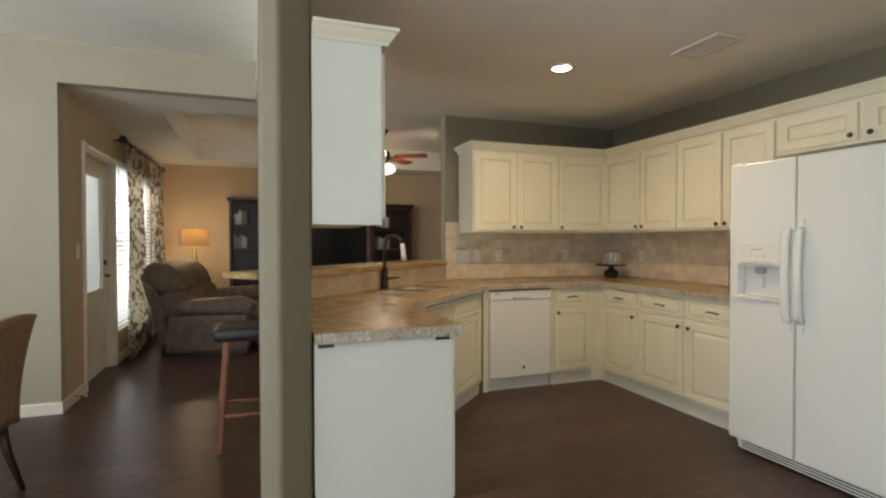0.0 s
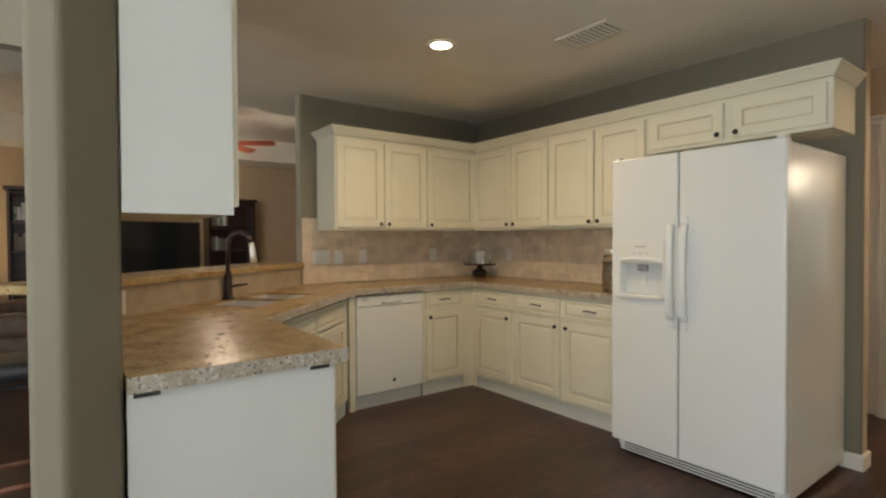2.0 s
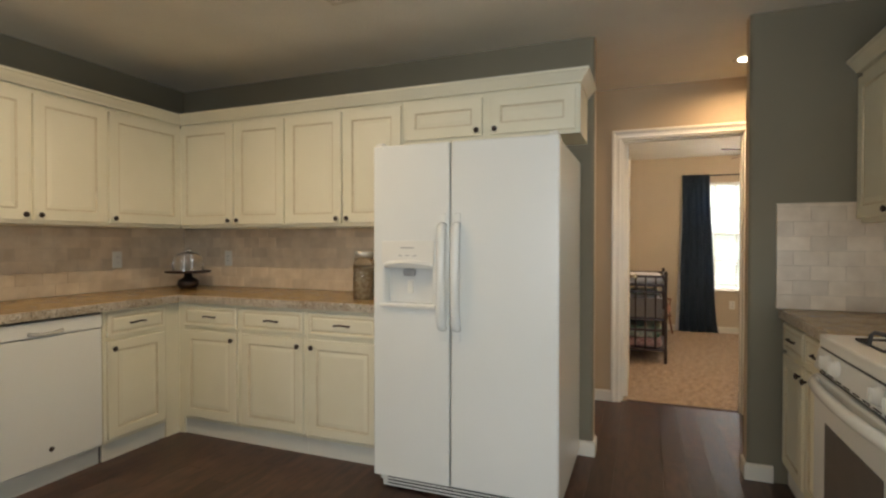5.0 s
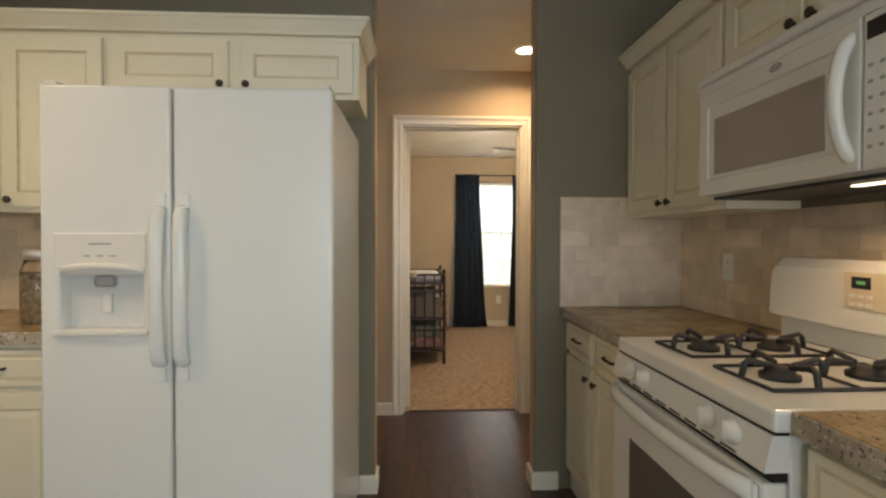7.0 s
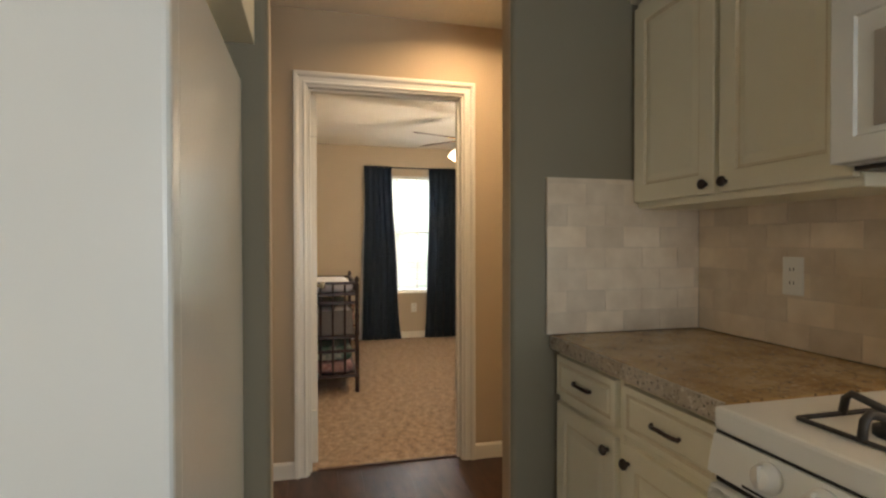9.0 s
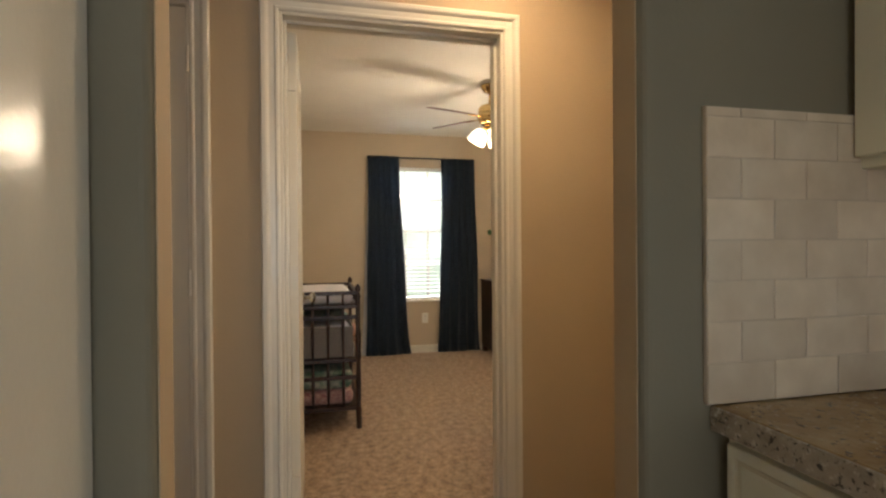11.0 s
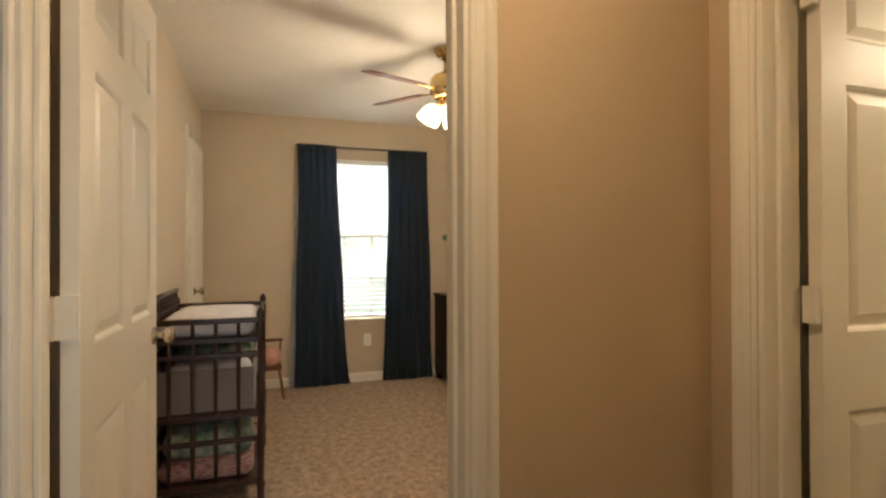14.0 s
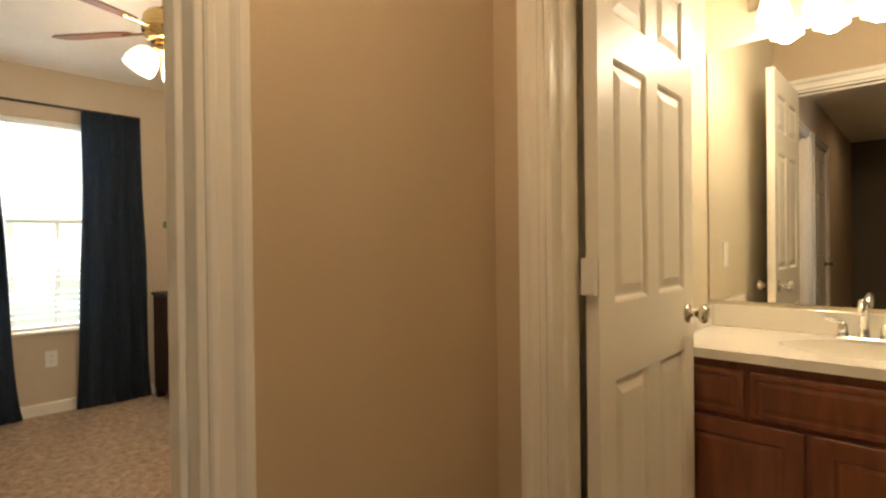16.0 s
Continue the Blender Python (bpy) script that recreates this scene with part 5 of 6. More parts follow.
def soft_box(name, m, dims, mat, label, category, bevel=0.04, wob=0.008, seed=0):
    """A soft, slightly uneven body."""
    e_ = thing(name, m, label, category)
    bm = bmesh.new()
    add_box(bm, *dims, bevel, 3)
    bmesh.ops.subdivide_edges(bm, edges=bm.edges[:], cuts=1, use_grid_fill=True)
    for v_ in bm.verts:
        v_.co += Vector((1, 1, 1)) * 0 + v_.normal * 0 + wob * Vector((noise.noise(v_.co * 9 + Vector((seed, 0, 0))), noise.noise(v_.co * 9 + Vector((0, seed, 5))), noise.noise(v_.co * 9 + Vector((3, 0, seed)))))
    part(name + "_body", bm, mat, e_, smooth=True)
    return e_


soft_box("changing_pad", (6.62, 0.94, 0.825), (0.01, 0.80, 0.01, 0.43, 0.0, 0.085), WHITECLOTH, "white contoured changing pad on the table top", "pad")
for k in range(2):
    bm = bmesh.new()
    e = thing("fabric_bin", (6.64 + 0.40 * k, 0.95, 0.475), "grey woven fabric bin on the middle shelf", "bin")
    add_box(bm, 0, 0.36, 0, 0.42, 0, 0.20)
    bmesh.ops.delete(bm, geom=[f for f in bm.faces if f.calc_center_median().z > 0.199], context="FACES_ONLY")
    bmesh.ops.solidify(bm, geom=bm.faces[:], thickness=0.008)
    part("basket", bm, GREYCLOTH, e)
    soft_box("folded_clothes", (6.66 + 0.40 * k, 0.97, 0.49), (0, 0.31, 0, 0.37, 0, 0.20 + 0.03 * k), TEAL if k else WHITECLOTH, "folded baby clothes in the fabric bin", "clothes", 0.05, 0.02, k)
soft_box("folded_blanket", (6.63, 0.95, 0.155), (0, 0.55, 0, 0.42, 0, 0.10), PLUM, "folded plum and cream blanket on the low shelf", "blanket", 0.04, 0.012, 3)
soft_box("folded_quilt", (6.64, 0.96, 0.258), (0, 0.50, 0, 0.40, 0, 0.13), TEAL, "folded green patterned quilt on the low shelf", "quilt", 0.05, 0.02, 6)

# closet door of the bedroom and its frame
casing("door_frame_5", pose(8.07, 1.44, 0), 0.64, DH, 0.02, False)
panel_door("bedroom_closet_door", pose(8.085, 1.404, 0.012), 0.61, 2.04, "cream six-panel bedroom closet door, closed", 0.06, 0)

# dark dresser and toys
e = thing("dresser", (8.30, -0.645, 0.004), "dark brown wooden dresser against the window wall", "dresser")
box("body", (0, 0.50, -0.95, 0, 0.06, 0.80), DARKWOOD, e, 0.004)
box("top", (-0.012, 0.512, -0.96, 0.012, 0.801, 0.825), DARKWOOD, e, 0.005)
for k in range(3):
    d_ = box("drawer_front", (-0.014, -0.0005, -0.92, -0.03, 0.09 + 0.235 * k, 0.31 + 0.235 * k), DARKWOOD, e, 0.004)
    for y in (-0.7, -0.25):
        lathe("knob", ((0.014, 0), (0.014, 0.02)), BRONZE, d_, (-0.03, y, 0.20 + 0.235 * k), 10)
for x, y in ((0.03, -0.03), (0.47, -0.03), (0.03, -0.92), (0.47, -0.92)):
    box("foot", (x - 0.025, x + 0.025, y - 0.025, y + 0.025, 0, 0.06), DARKWOOD, e)
e = thing("toy_giraffe", (8.62, -0.745, 0.83), "green painted wooden toy with a long neck", "toy")
tube("neck", [(0, 0, 0), (0, 0.0, 0.30), (0, 0.0, 0.50)], [0.035, 0.025, 0.022], GREEN, e)
box("head", (-0.03, 0.03, -0.02, 0.075, 0.50, 0.555), GREEN, e, 0.015, 2)
e = thing("toy_high_chair", (8.60, 0.87, 0.004), "small wooden doll chair with a pink stuffed ball", "toy")
for x, y in ((-0.10, -0.08), (0.10, -0.08), (-0.10, 0.08), (0.10, 0.08)):
    tube("leg", [(x * 1.25, y * 1.25, 0.012), (x * 0.8, y * 0.8, 0.24)], 0.010, REDWOOD, e, 8)
for y in (-0.10, 0.10):
    tube("rocker", [(-0.19, y, 0.035), (-0.1, y, 0.014), (0.1, y, 0.014), (0.19, y, 0.035)], 0.010, REDWOOD, e, 8)
box("seat", (-0.10, 0.10, -0.09, 0.09, 0.24, 0.258), REDWOOD, e, 0.004)
tube("back_post", [(0.09, -0.07, 0.25), (0.12, -0.08, 0.46)], 0.009, REDWOOD, e, 8)
tube("back_post", [(0.09, 0.07, 0.25), (0.12, 0.08, 0.46)], 0.009, REDWOOD, e, 8)
tube("top_rail", [(0.12, -0.10, 0.46), (0.12, 0.10, 0.46)], 0.013, REDWOOD, e, 8)
e = thing("stuffed_ball", (8.59, 0.87, 0.263), "pink plush ball on the doll chair", "toy")
lathe("plush", [(0.085 * math.sin(math.pi * k / 10) + 0.001, 0.085 - 0.085 * math.cos(math.pi * k / 10)) for k in range(11)], PINK, e)
# carpet edge strip in the doorway
e = thing("threshold", (5.145, 0.86, 0), "thin dark strip between laminate and carpet", "threshold", kind="structure")
box("strip", (-0.012, 0.012, -0.39, 0.39, -0.002, 0.009), PARQUET, e, 0.003)

# ---- bathroom ----
VX0, VX1, VY0, VY1, VH = 3.75, 5.018, -1.689, -1.13, 0.81
e = thing("vanity", (VX1, VY1 - 0.02, 0), "cherry stained vanity cabinet with panelled doors", "vanity")
bm = bmesh.new()
add_box(bm, VX0 - VX1, 0, -0.53, 0, 0.09, 0.55)
add_box(bm, VX0 - VX1, 0, -0.018, 0, 0.55, VH - 0.033)
add_box(bm, VX0 - VX1, VX0 - VX1 + 0.018, -0.53, -0.018, 0.55, VH - 0.033)
part("body", bm, VANITYW, e)
box("toe_kick", (VX0 - VX1, 0, -0.08, -0.06, 0, 0.089), VANITYW, e)


def vanity_front(kind, x0, x1, z0, z1):
    bm = bmesh.new()
    add_panel_front(bm, x0, x1, z0, z1, 0, 0.018, 0.05 if kind == "door" else 0.012, 0.006, 0.012, 0.004)
    bmesh.ops.rotate(bm, cent=(0, 0, 0), matrix=Matrix.Rotation(math.pi, 3, "Z"), verts=bm.verts[:])
    bmesh.ops.translate(bm, vec=(0, 0.0185, 0), verts=bm.verts[:])
    return part(kind, bm, VANITYW, e)


vanity_front("drawer_front", 0.015, 0.265, 0.60, 0.745)
vanity_front("drawer_front", 0.285, 0.93, 0.60, 0.745)
vanity_front("drawer_front", 0.95, 1.25, 0.60, 0.745)
vanity_front("door", 0.015, 0.43, 0.12, 0.58)
vanity_front("door", 0.45, 0.85, 0.12, 0.58)
vanity_front("door", 0.87, 1.25, 0.12, 0.58)
e = thing("washbasin", (4.36, VY1, VH - 0.032), "white cultured marble vanity top with an oval basin", "countertop")
oval = [(0.12 + 0.22 * math.cos(a), -0.27 + 0.165 * math.sin(a)) for a in (2 * math.pi * k / 28 for k in range(28))]
slab("top", [(VX0 - 4.37, 0.01), (VX1 - 4.361, 0.01), (VX1 - 4.361, VY0 - VY1 + 0.001), (VX0 - 4.37, VY0 - VY1 + 0.001)], [oval], 0, 0.032, MARBLE, e, (0, 0, 0))
bm = bmesh.new()
rings = []
for s_, z in ((1.0, 0.031), (0.96, 0.012), (0.85, -0.05), (0.6, -0.10), (0.25, -0.12), (0.04, -0.122)):
    rings.append([bm.verts.new((0.12 + (x - 0.12) * s_, -0.27 + (y + 0.27) * s_, z)) for x, y in oval])
for a, b in zip(rings, rings[1:]):
    for k in range(28):
        bm.faces.new((a[k], a[(k + 1) % 28], b[(k + 1) % 28], b[k]))
bm.faces.new(rings[-1])
part("basin", bm, MARBLE, e, smooth=True)
box("backsplash", (VX0 - 4.37, VX1 - 4.361, VY0 - VY1 + 0.001, VY0 - VY1 + 0.02, 0.0325, 0.125), MARBLE, e, 0.003)
box("side_splash", (VX1 - 4.381, VX1 - 4.361, VY0 - VY1 + 0.021, -0.03, 0.0325, 0.125), MARBLE, e, 0.003)
e = thing("bathroom_faucet", (4.48, -1.60, VH), "chrome two-handle bathroom faucet", "faucet")
box("base", (-0.085, 0.085, -0.028, 0.028, 0, 0.018), CHROME, e, 0.008, 2)
tube("spout", [(0, 0, 0.015), (0, 0.0, 0.10), (0, 0.02, 0.135), (0, 0.06, 0.145), (0, 0.10, 0.125), (0, 0.11, 0.105)], [0.018, 0.014, 0.013, 0.012, 0.011, 0.011], CHROME, e, 12)
for x in (-0.06, 0.06):
    lathe("handle_base", ((0.018, 0), (0.016, 0.03), (0.010, 0.045)), CHROME, e, (x, 0, 0.018), 12)
    tube("lever", [(x, 0, 0.06), (x * 1.9, 0.0, 0.075)], [0.009, 0.006], CHROME, e, 8)
e = thing("mirror", (4.40, VY0 + 0.001, 0.92), "large frameless mirror above the vanity", "mirror")
box("mirror_glass", (-0.60, 0.612, 0.0, 0.005, 0.0, 1.075), MIRROR, e)
e = thing("vanity_light", (4.515, VY0 + 0.001, 2.165), "brass bar vanity light with frosted glass shades, lit", "light")
box("back_plate", (-0.34, 0.34, 0, 0.02, -0.05, 0.05), NICKEL, e, 0.006, 2)
for x in (-0.225, -0.075, 0.075, 0.225):
    a_ = tube("arm", [(x, 0.02, 0.0), (x, 0.09, 0.02), (x, 0.125, -0.01)], 0.008, NICKEL, e, 8)
    bm = bmesh.new()
    prof = ((0.020, 0.0), (0.034, -0.02), (0.045, -0.06), (0.062, -0.125), (0.058, -0.124), (0.040, -0.06), (0.016, -0.01))
    add_tube(bm, [(x, 0.128, -0.015 + z) for _, z in prof], [r for r, _ in prof], 18)
    g = part("glass_shade", bm, SHADE, a_, "lit frosted glass shade", True)
    g.visible_shadow = False
    lathe("bulb", [(0.025 * math.sin(math.pi * k / 6) + 0.001, -0.11 + 0.05 * k / 6) for k in range(7)], SHADE, a_, (x, 0.128, -0.015), 12).visible_shadow = False
e = thing("picture_frame", (4.05, 2.4, 1.35), "dark framed picture on the hall wall", "picture")
box("frame", (-0.010, 0.012, -0.2, 0.2, -0.25, 0.25), BLACK, e, 0.004)
box("print", (0.0125, 0.0145, -0.15, 0.15, -0.2, 0.2), WHITECLOTH, e)

# ---- living room ----
e = thing("patio_door", pose(-1.09, 5.225, 0.01, rz=90) @ Matrix.Diagonal((1.15, 1, 1, 1)), "white half-glazed door with two lower panels", "door")
box("leaf", (0.0, 0.80, 0.0, 0.04, 0.0, 0.80), DOORW, e)
for dims in ((0.0, 0.14, 0.0, 0.04, 0.8005, 2.04), (0.66, 0.80, 0.0, 0.04, 0.8005, 2.04), (0.1405, 0.6595, 0.0, 0.04, 1.90, 2.04)):
    box("leaf", dims, DOORW, e)
for x0, x1 in ((0.14, 0.38), (0.42, 0.66)):
    bm = bmesh.new()
    add_panel_front(bm, x0, x1, 0.14, 0.68, -0.006, 0.0055, 0.012, 0.006, 0.02, 0.005)
    part("panel", bm, DOORW, e)
g = box("pane", (0.141, 0.659, 0.015, 0.02, 0.801, 1.899), FROST, e)
g.visible_shadow = False
for dims in ((0.125, 0.155, -0.012, 0.0, 0.785, 1.915), (0.645, 0.675, -0.012, 0.0, 0.785, 1.915), (0.155, 0.645, -0.012, 0.0, 0.785, 0.815), (0.155, 0.645, -0.012, 0.0, 1.885, 1.915)):
    box("glazing_bead", dims, DOORW, e, 0.003)
bm = bmesh.new()
add_tube(bm, [(0.74, 0, 0.93), (0.74, -0.045, 0.93), (0.64, -0.05, 0.93)], 0.010, 8)
add_tube(bm, [(0.74, 0, 1.06), (0.74, -0.015, 1.06)], 0.028, 14)
part("door_lever", bm, BRONZE, e, "dark bronze lever handle", True)
window("window_2", pose(-1.03, 6.30, 0, rz=90), 1.90, 0.35, 2.15, 4, 2, "white living room window with grilles")
blind(pose(-1.03, 6.30, 0, rz=90), 1.90, 0.36, 2.15, 0.05, 35, "white slatted blind in the living room window")
curtain("patterned_curtain", pose(-0.93, 6.36, 0, rz=90), 0.84, 0.95, 0.012, 2.32, CURTAINP, "brown and cream leaf-print curtain panel", 7, 0.035, 0, 7)
curtain("patterned_curtain", pose(-0.93, 7.70, 0, rz=90), 0.80, 0.95, 0.012, 2.32, CURTAINP, "brown and cream leaf-print curtain panel", 7, 0.035, 0, 9)
e = thing("curtain_rod", (-0.93, 7.2, 2.33), "dark curtain rod with round finials", "curtain rod")
tube("rod", [(0, -1.05, 0), (0, 1.35, 0)], 0.014, IRON, e)
for y in (-1.05, 1.35):
    lathe("finial", [(0.04 * math.sin(math.pi * k / 8) + 0.001, -0.04 * math.cos(math.pi * k / 8)) for k in range(9)], IRON, e, (0, y, 0), 14)
    tube("bracket", [(0, y * 0.93, 0), (-0.099, y * 0.93, 0)], 0.008, IRON, e, 8)

e = thing("door_stop_spring", (-1.015, 4.86, 0.05), "white spring door stop on the baseboard", "door stop")
tube("spring", [(0, 0, 0), (0.065, 0, 0)], 0.006, NICKEL, e, 10)
tube("tip", [(0.0655, 0, 0), (0.082, 0, 0)], 0.009, PLASTIC, e, 10)

# recliner sofa, facing +x: local x along the seat's depth
e = thing("recliner_sofa", pose(-0.74, 6.40, 0, rz=-7), "taupe leather reclining loveseat with padded arms", "sofa")


def cushion(name, pts, y0, y1, parent, bev=0.06, mat=LEATHER):
    """A padded body: an outline in the x, z plane, extruded across y and well rounded."""
    bm = bmesh.new()
    a = [bm.verts.new((x, y0, z)) for x, z in pts]
    b = [bm.verts.new((x, y1, z)) for x, z in pts]
    n_ = len(pts)
    bm.faces.new(a)
    bm.faces.new(b[::-1])
    for k in range(n_):
        bm.faces.new((a[k], b[k], b[(k + 1) % n_], a[(k + 1) % n_]))
    bmesh.ops.recalc_face_normals(bm, faces=bm.faces[:])
    bmesh.ops.bevel(bm, geom=bm.edges[:], offset=bev, segments=4, affect="EDGES", profile=0.6)
    return part(name, bm, mat, parent, smooth=True)


for y0, y1 in ((0.0, 0.24), (1.56, 1.80)):
    cushion("arm", [(0.14, 0.03), (1.00, 0.03), (1.04, 0.28), (1.00, 0.46), (0.35, 0.47), (0.16, 0.45)], y0 + 0.015, y1 - 0.015, e, 0.05)
    cushion("arm_pad", [(0.22, 0.46), (0.98, 0.44), (1.09, 0.50), (1.06, 0.60), (0.90, 0.655), (0.42, 0.62), (0.24, 0.60)], y0 - 0.02, y1 + 0.02, e, 0.07)
for y0, y1 in ((0.245, 0.895), (0.905, 1.555)):
    cushion("seat", [(0.25, 0.10), (0.98, 0.10), (1.02, 0.30), (0.98, 0.45), (0.30, 0.42)], y0, y1, e, 0.06)
    ya, yb = y0 - 0.05, (y1 + 0.05 if y0 > 0.5 else y1)
    cushion("backrest", [(0.16, 0.30), (0.46, 0.40), (0.36, 0.70), (0.14, 0.74), (-0.02, 0.62)], ya, yb, e, 0.075)
    cushion("head_cushion", [(0.33, 0.70), (0.25, 0.90), (0.12, 1.03), (-0.04, 1.05), (-0.15, 0.97), (-0.10, 0.80), (0.06, 0.69)], ya - 0.01, yb + (0.01 if y0 > 0.5 else 0), e, 0.075)
    cushion("back_shell", [(0.13, 0.12), (0.05, 0.62), (-0.13, 0.93), (-0.18, 0.90), (-0.08, 0.55), (0.02, 0.12)], ya + 0.02, yb - 0.02, e, 0.03)
    cushion("footrest", [(1.025, 0.06), (1.075, 0.06), (1.075, 0.40), (1.025, 0.40)], y0 + 0.02, y1 - 0.02, e, 0.02)
box("plinth", (0.10, 0.98, 0.05, 1.75, 0.0, 0.09), BLACK, e)

# A table lamp; the foot and long stem to the floor are added.
e = thing("table_lamp", (-0.50, 8.45, 0), "brass table lamp on an added floor-length stem, lit beige linen shade", "lamp")
lathe("base", ((0.14, 0), (0.14, 0.02), (0.05, 0.045), (0.02, 0.06)), IRON, e)
lathe("stem", ((0.012, 0.05), (0.012, 0.85), (0.03, 0.90), (0.015, 0.95), (0.035, 1.02), (0.02, 1.10), (0.012, 1.15), (0.01, 1.38)), BRASS, e)
bm = bmesh.new()
add_tube(bm, [(0, 0, 1.215), (0, 0, 1.46)], [0.20, 0.175], 28, False)
bmesh.ops.solidify(bm, geom=bm.faces[:], thickness=0.003)
g = part("shade", bm, LINEN, e, "lit beige linen drum shade", True)
g.visible_shadow = False


def bookcase(m, w, h, label):
    e_ = thing("bookcase", m, label, "bookcase", "media wall")
    dep = 0.36
    for dims in ((0, 0.03, 0, dep, 0, h), (w - 0.03, w, 0, dep, 0, h), (0.03, w - 0.03, dep - 0.012, dep, 0, h)):
        box("side_panel", dims, DARKWOOD, e_, 0.003)
    for k in range(6):
        box("shelf", (0.03, w - 0.03, 0.005, dep - 0.012, 0.06 + k * (h - 0.10) / 5, 0.085 + k * (h - 0.10) / 5), DARKWOOD, e_, 0.002)
    box("cornice", (-0.03, w + 0.03, -0.03, dep, h + 0.0005, h + 0.05), DARKWOOD, e_, 0.01, 2)
    return e_


bookcase(pose(-0.03, 8.58, 0), 0.66, 1.90, "tall dark wood bookcase beside the television")
bookcase(pose(2.22, 8.58, 0), 0.66, 1.85, "tall dark wood bookcase with books beside the television")
rnd = random.Random(4)
for (bx_, n_, levels) in ((0.03, 5, (1.54, 1.17)), (2.28, 6, (1.50, 1.14))):
    for z in levels:
        x = bx_
        for k in range(n_):
            w = rnd.uniform(0.025, 0.05)
            b_ = box("book", (x, x + w, 8.64, 8.82, z + 0.002, z + rnd.uniform(0.16, 0.22)), rnd.choice((WHITECLOTH, PLUM, GREYCLOTH, TEAL)), None, 0.002)
            tagged(b_, "hardback book standing on a bookcase shelf", "book", "books on the bookcases")
            x += w + 0.004
e = thing("media_console", (0.70, 8.50, 0), "dark wood media console under the television", "console")
box("body", (0, 1.45, 0, 0.42, 0.05, 0.66), DARKWOOD, e, 0.004)
box("top", (-0.02, 1.47, -0.02, 0.43, 0.6605, 0.69), DARKWOOD, e, 0.005)
for k in range(3):
    box("door", (0.02 + 0.475 * k, 0.475 + 0.475 * k, -0.018, -0.0005, 0.08, 0.64), DARKWOOD, e, 0.004)
e = thing("television", (1.42, 8.72, 0.69), "large flat television, switched off", "television")
box("screen_body", (-0.70, 0.70, -0.02, 0.03, 0.06, 0.86), BLACK, e, 0.006)
box("screen", (-0.685, 0.685, -0.0225, -0.0205, 0.075, 0.845), TVSCREEN, e)
box("stand", (-0.25, 0.25, -0.10, 0.10, 0, 0.012), BLACK, e)
box("neck", (-0.05, 0.05, -0.01, 0.02, 0.012, 0.07), BLACK, e)
ceiling_fan((1.98, 6.9, 2.78), 0.34, 0.62, 5, -34, CORAL, BRONZE, "dark bronze living room fan with reddish wooden blades, lit", 3)

# bar stool
e = thing("bar_stool", pose(0.315, 3.55, 0, rz=0), "wooden bar stool with a black leather saddle seat", "stool")
for x, y in ((-0.17, -0.15), (0.17, -0.15), (-0.17, 0.15), (0.17, 0.15)):
    bm = bmesh.new()
    add_box(bm, -0.018, 0.018, -0.018, 0.018, 0, 0.70, 0.004)
    for v_ in bm.verts:
        k = 1 - v_.co.z / 0.70
        v_.co.x += x * (0.85 + 0.25 * k)
        v_.co.y += y * (0.85 + 0.25 * k)
    part("leg", bm, REDWOOD, e)
for (xa, ya), (xb, yb), z in (((-0.18, -0.155), (0.18, -0.155), 0.22), ((-0.18, 0.155), (0.18, 0.155), 0.22), ((-0.18, -0.155), (-0.18, 0.155), 0.33), ((0.18, -0.155), (0.18, 0.155), 0.33)):
    tube("stretcher", [(xa, ya, z), (xb, yb, z)], 0.014, REDWOOD, e, 8)
bm = bmesh.new()
add_box(bm, -0.22, 0.22, -0.18, 0.18, 0.66, 0.745, 0.035, 4)
for v_ in bm.verts:
    v_.co.z += 0.35 * v_.co.x ** 2
part("seat", bm, BLACKLEATHER, e, "black leather saddle seat", True)

# dining chair, facing -x
e = thing("dining_chair", pose(-1.02, 3.05, 0), "tan upholstered dining chair with dark tapered legs", "chair")
bm = bmesh.new()
nz, ny = 10, 8
rows_ = []
for sgn in (0, 1):
    g_ = []
    for j in range(nz + 1):
        v_ = j / nz
        z = 0.36 + 0.56 * v_
        xo = 0.12 + 0.10 * v_ ** 1.8 + (0.06 if sgn else 0.0) * (1 - 0.3 * v_)
        g_.append([bm.verts.new((xo + 0.02 * (2 * i / ny - 1) ** 2, -0.23 + 0.46 * i / ny, z - 0.015 * (2 * i / ny - 1) ** 4)) for i in range(ny + 1)])
    rows_.append(g_)
for g_ in rows_:
    for a, b in zip(g_, g_[1:]):
        for i in range(ny):
            bm.faces.new((a[i], a[i + 1], b[i + 1], b[i]))
p0, p1 = rows_
for j in range(nz):
    bm.faces.new((p0[j][0], p0[j + 1][0], p1[j + 1][0], p1[j][0]))
    bm.faces.new((p0[j][-1], p0[j + 1][-1], p1[j + 1][-1], p1[j][-1]))
for i in range(ny):
    bm.faces.new((p0[-1][i], p0[-1][i + 1], p1[-1][i + 1], p1[-1][i]))
    bm.faces.new((p0[0][i], p0[0][i + 1], p1[0][i + 1], p1[0][i]))
part("backrest", bm, SUEDE, e, smooth=True)
box("seat", (-0.33, 0.14, -0.24, 0.24, 0.37, 0.49), SUEDE, e, 0.03, 3)
for x, y, dx in ((-0.29, -0.2, -0.01), (-0.29, 0.2, -0.01), (0.13, -0.2, 0.09), (0.13, 0.2, 0.09)):
    tube("leg", [(x + dx, y, 0), (x + dx * 0.3, y, 0.2), (x, y, 0.375)], [0.014, 0.02, 0.024], DARKWOOD, e, 8)

# ---- worktop things ----
e = thing("cake_stand", (3.69, 4.30, CT), "dark footed cake stand with a glass dome", "cake stand")
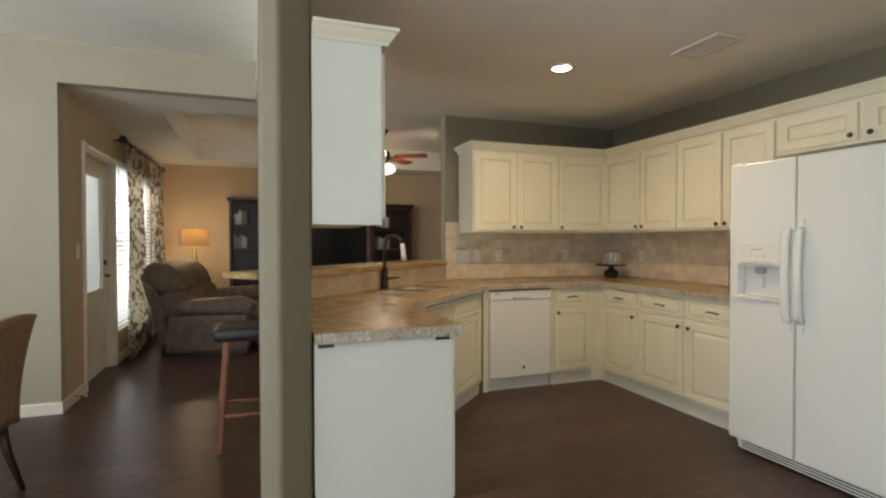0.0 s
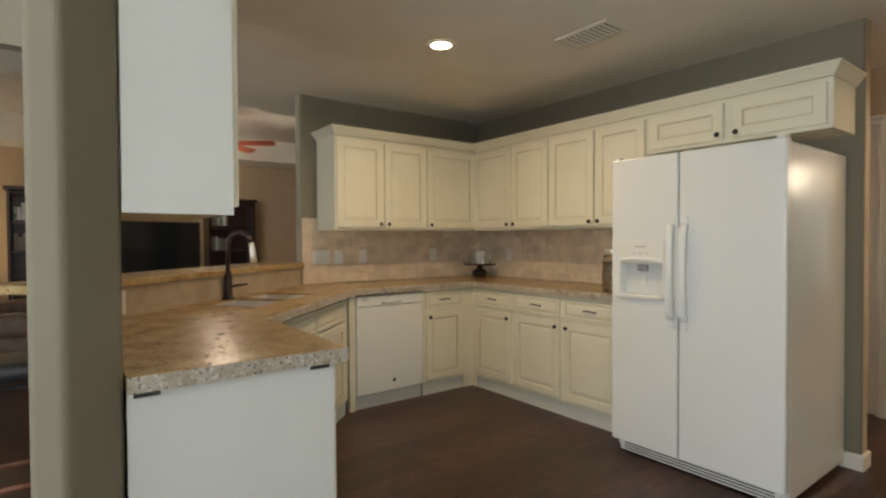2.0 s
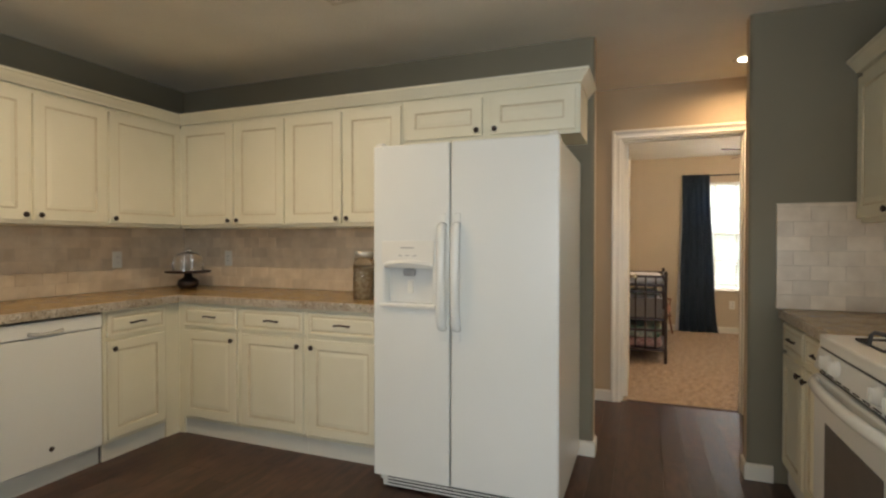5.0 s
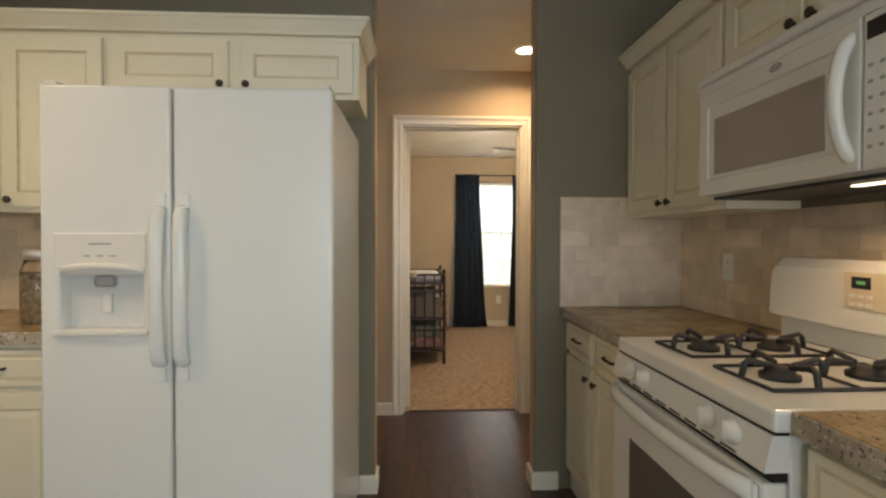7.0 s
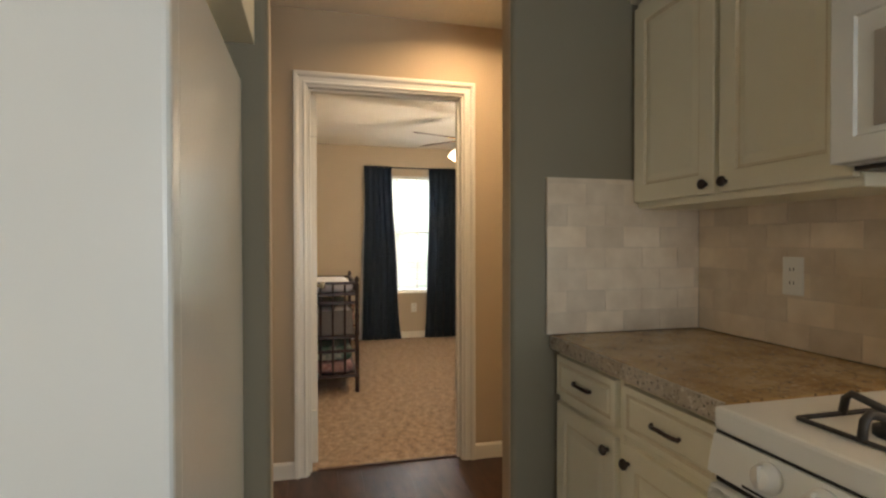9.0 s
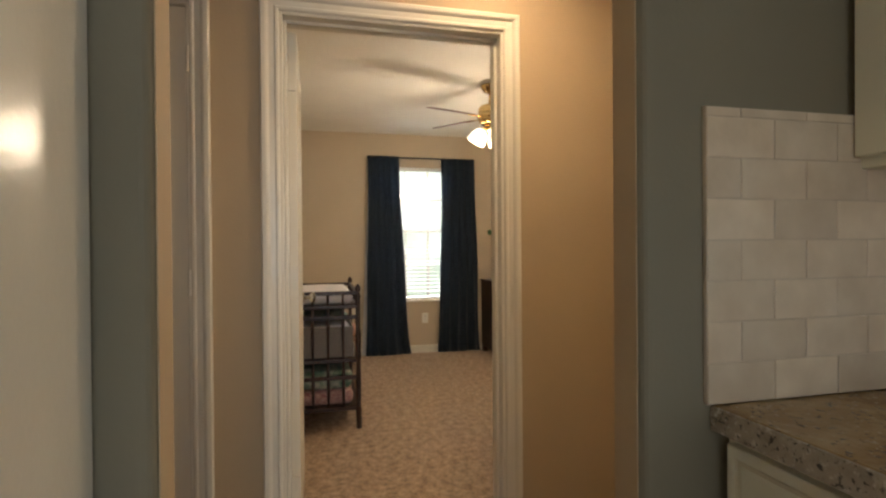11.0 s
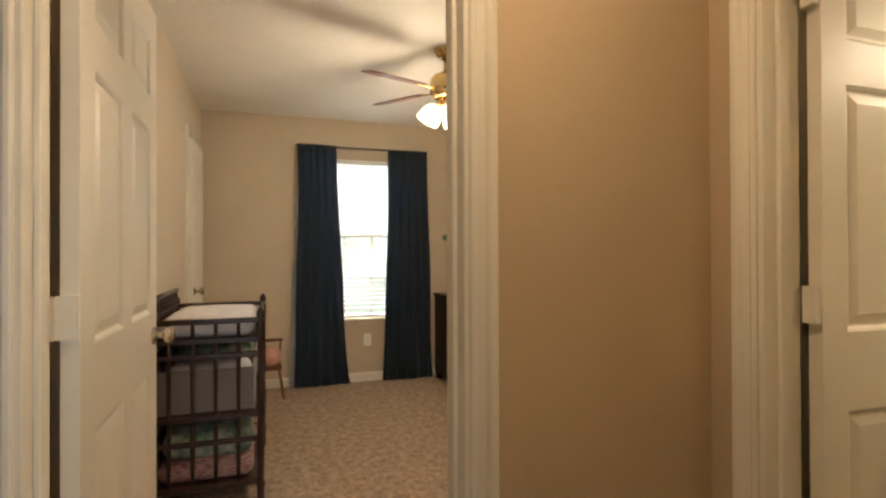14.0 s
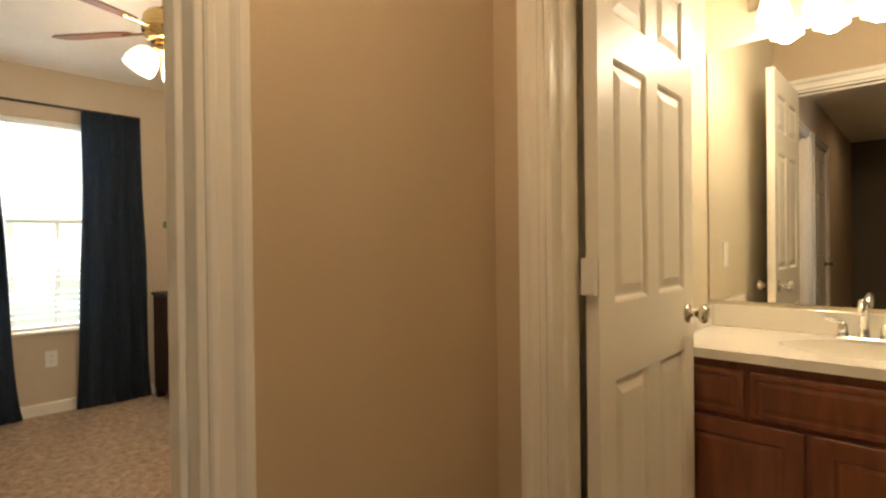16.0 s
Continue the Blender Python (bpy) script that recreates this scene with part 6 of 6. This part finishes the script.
lathe("foot", ((0.055, 0), (0.075, 0.03), (0.07, 0.06), (0.03, 0.085), (0.025, 0.115)), BRONZE, e)
lathe("plate", ((0.03, 0.112), (0.155, 0.118), (0.16, 0.13), (0.15, 0.134)), DARKWOOD, e, sides=28)
dm = lathe("dome", ((0.105, 0.136), (0.105, 0.20), (0.095, 0.235), (0.06, 0.262), (0.012, 0.27)), GLASS, e, sides=24)
lathe("dome_knob", ((0.010, 0.27), (0.018, 0.283), (0.004, 0.296)), GLASS, e, sides=14)
e = thing("storage_jar", (3.55, 2.72, CT), "tall glass jar of dried pasta with a metal lid", "jar")
lathe("contents", ((0.058, 0.006), (0.060, 0.012), (0.060, 0.185), (0.05, 0.195)), SPICE, e)
lathe("glass_body", ((0.063, 0.0), (0.068, 0.008), (0.068, 0.20), (0.055, 0.235), (0.052, 0.25)), GLASS, e, sides=24)
lathe("lid", ((0.056, 0.2505), (0.056, 0.285), (0.05, 0.29)), STEEL, e, label="brushed metal lid")
e = thing("canister", (3.60, 2.56, CT), "white ceramic canister beside the jar", "canister")
lathe("pot", ((0.06, 0), (0.075, 0.03), (0.072, 0.12), (0.05, 0.15)), MARBLE, e)
lathe("lid", ((0.052, 0.1505), (0.05, 0.16), (0.012, 0.17), (0.016, 0.185), (0.004, 0.195)), MARBLE, e)


# ---- tile splash and floor planks ----


def piece_mesh(name, dims, mat, bevel):
    bm = bmesh.new()
    add_box(bm, *dims)
    top = [f for f in bm.faces if f.normal.y < -0.9] if bevel == "y" else [f for f in bm.faces if f.normal.z > 0.9]
    bmesh.ops.inset_region(bm, faces=top, thickness=0.0015, depth=0.001 if bevel == "y" else 0.0002, use_even_offset=True)
    me = bpy.data.meshes.new(name)
    bm.to_mesh(me)
    bm.free()
    me.materials.append(mat)
    return me


TL, TH = 0.150, 0.0755
tile_meshes = {}
rnd = random.Random(12)


def tiles(name, m, w, z0, z1, cut=()):
    """Stone tiles in running bond on a grout bed: local x across, facing -y."""
    e_ = thing(name, m, "running bond of small beige stone tiles above the worktop", "backsplash", kind="structure")
    box("grout_bed", (0, w, -0.0092, -0.001, z0, z1), GROUT, e_)
    row, z = 0, z0
    while z < z1 - 0.01:
        h = min(TH, z1 - z)
        x = -TL / 2 if row % 2 else 0.0
        while x < w - 0.004:
            a, b = max(0, x), min(w, x + TL)
            if b - a > 0.012 and not any(c0 < (a + b) / 2 < c1 and z + h / 2 > cz for c0, c1, cz in cut):
                key = (round(b - a, 3), round(h, 3))
                if key not in tile_meshes:
                    tile_meshes[key] = piece_mesh("tile", (0.001, b - a - 0.001, -0.004, 0.0, 0.001, h - 0.001), TILE, "y")
                ob = new("tile", tile_meshes[key])
                ob.parent = e_
                ob.location = (a, -0.0065 + rnd.uniform(-0.0006, 0.0006), z)
            x += TL
        z += TH
        row += 1
    return e_


tiles("backsplash_far", pose(2.03, YF - 0.001, 0), 1.89, CT + 0.002, 1.46, [(0.13, 2.0, 1.372)])
tiles("backsplash_side", pose(XF - 0.001, YF - 0.012, 0, rz=-90), 2.1, CT + 0.002, 1.36)
tiles("backsplash_stub", pose(XF - 0.001, 0.486, 0, rz=-90), 0.62, CT + 0.002, 1.464, [(0.375, 1.0, 1.372)])
tiles("backsplash_range", pose(XF - 0.012, YS + 0.001, 0, rz=180), 2.2, CT + 0.002, 1.36)

PW, PL = 0.125, 1.22
plank_meshes = {}
rest = bmesh.new()
near_planks = thing("plank_floor", (2.4, 1.9, 0), "dark brown wood-look laminate planks", "floor", kind="structure")
count = 0
row = 0
y = -3.6
while y < 9.0:
    x = -3.7 - rnd.uniform(0, PL)
    while x < 5.14:
        a, b = max(-3.7, x), min(5.14 if y > -0.30 else 1.5, x + PL)
        if b - a > 0.02 and not (y < -0.30 and a > 1.5):
            if a > -1.5 and -1.5 < y < 4.0 and count < 300:
                key = round(b - a, 4)
                if key not in plank_meshes:
                    plank_meshes[key] = piece_mesh("plank", (0.0003, key - 0.0003, 0.0003, PW - 0.0003, -0.0078, -0.0002), FLOORW, "z")
                ob = new("plank", plank_meshes[key])
                ob.parent = near_planks
                ob.location = (a - 2.4, y - 1.9, 0)
                count += 1
            else:
                add_box(rest, a - 2.3998, b - 2.4002, y - 1.8998, y + PW - 1.9002, -0.0078, 0.0)
        x += PL
    y += PW
    row += 1
far = part("far_planks", rest, FLOORW, near_planks)
far["kind"] = "stuff"
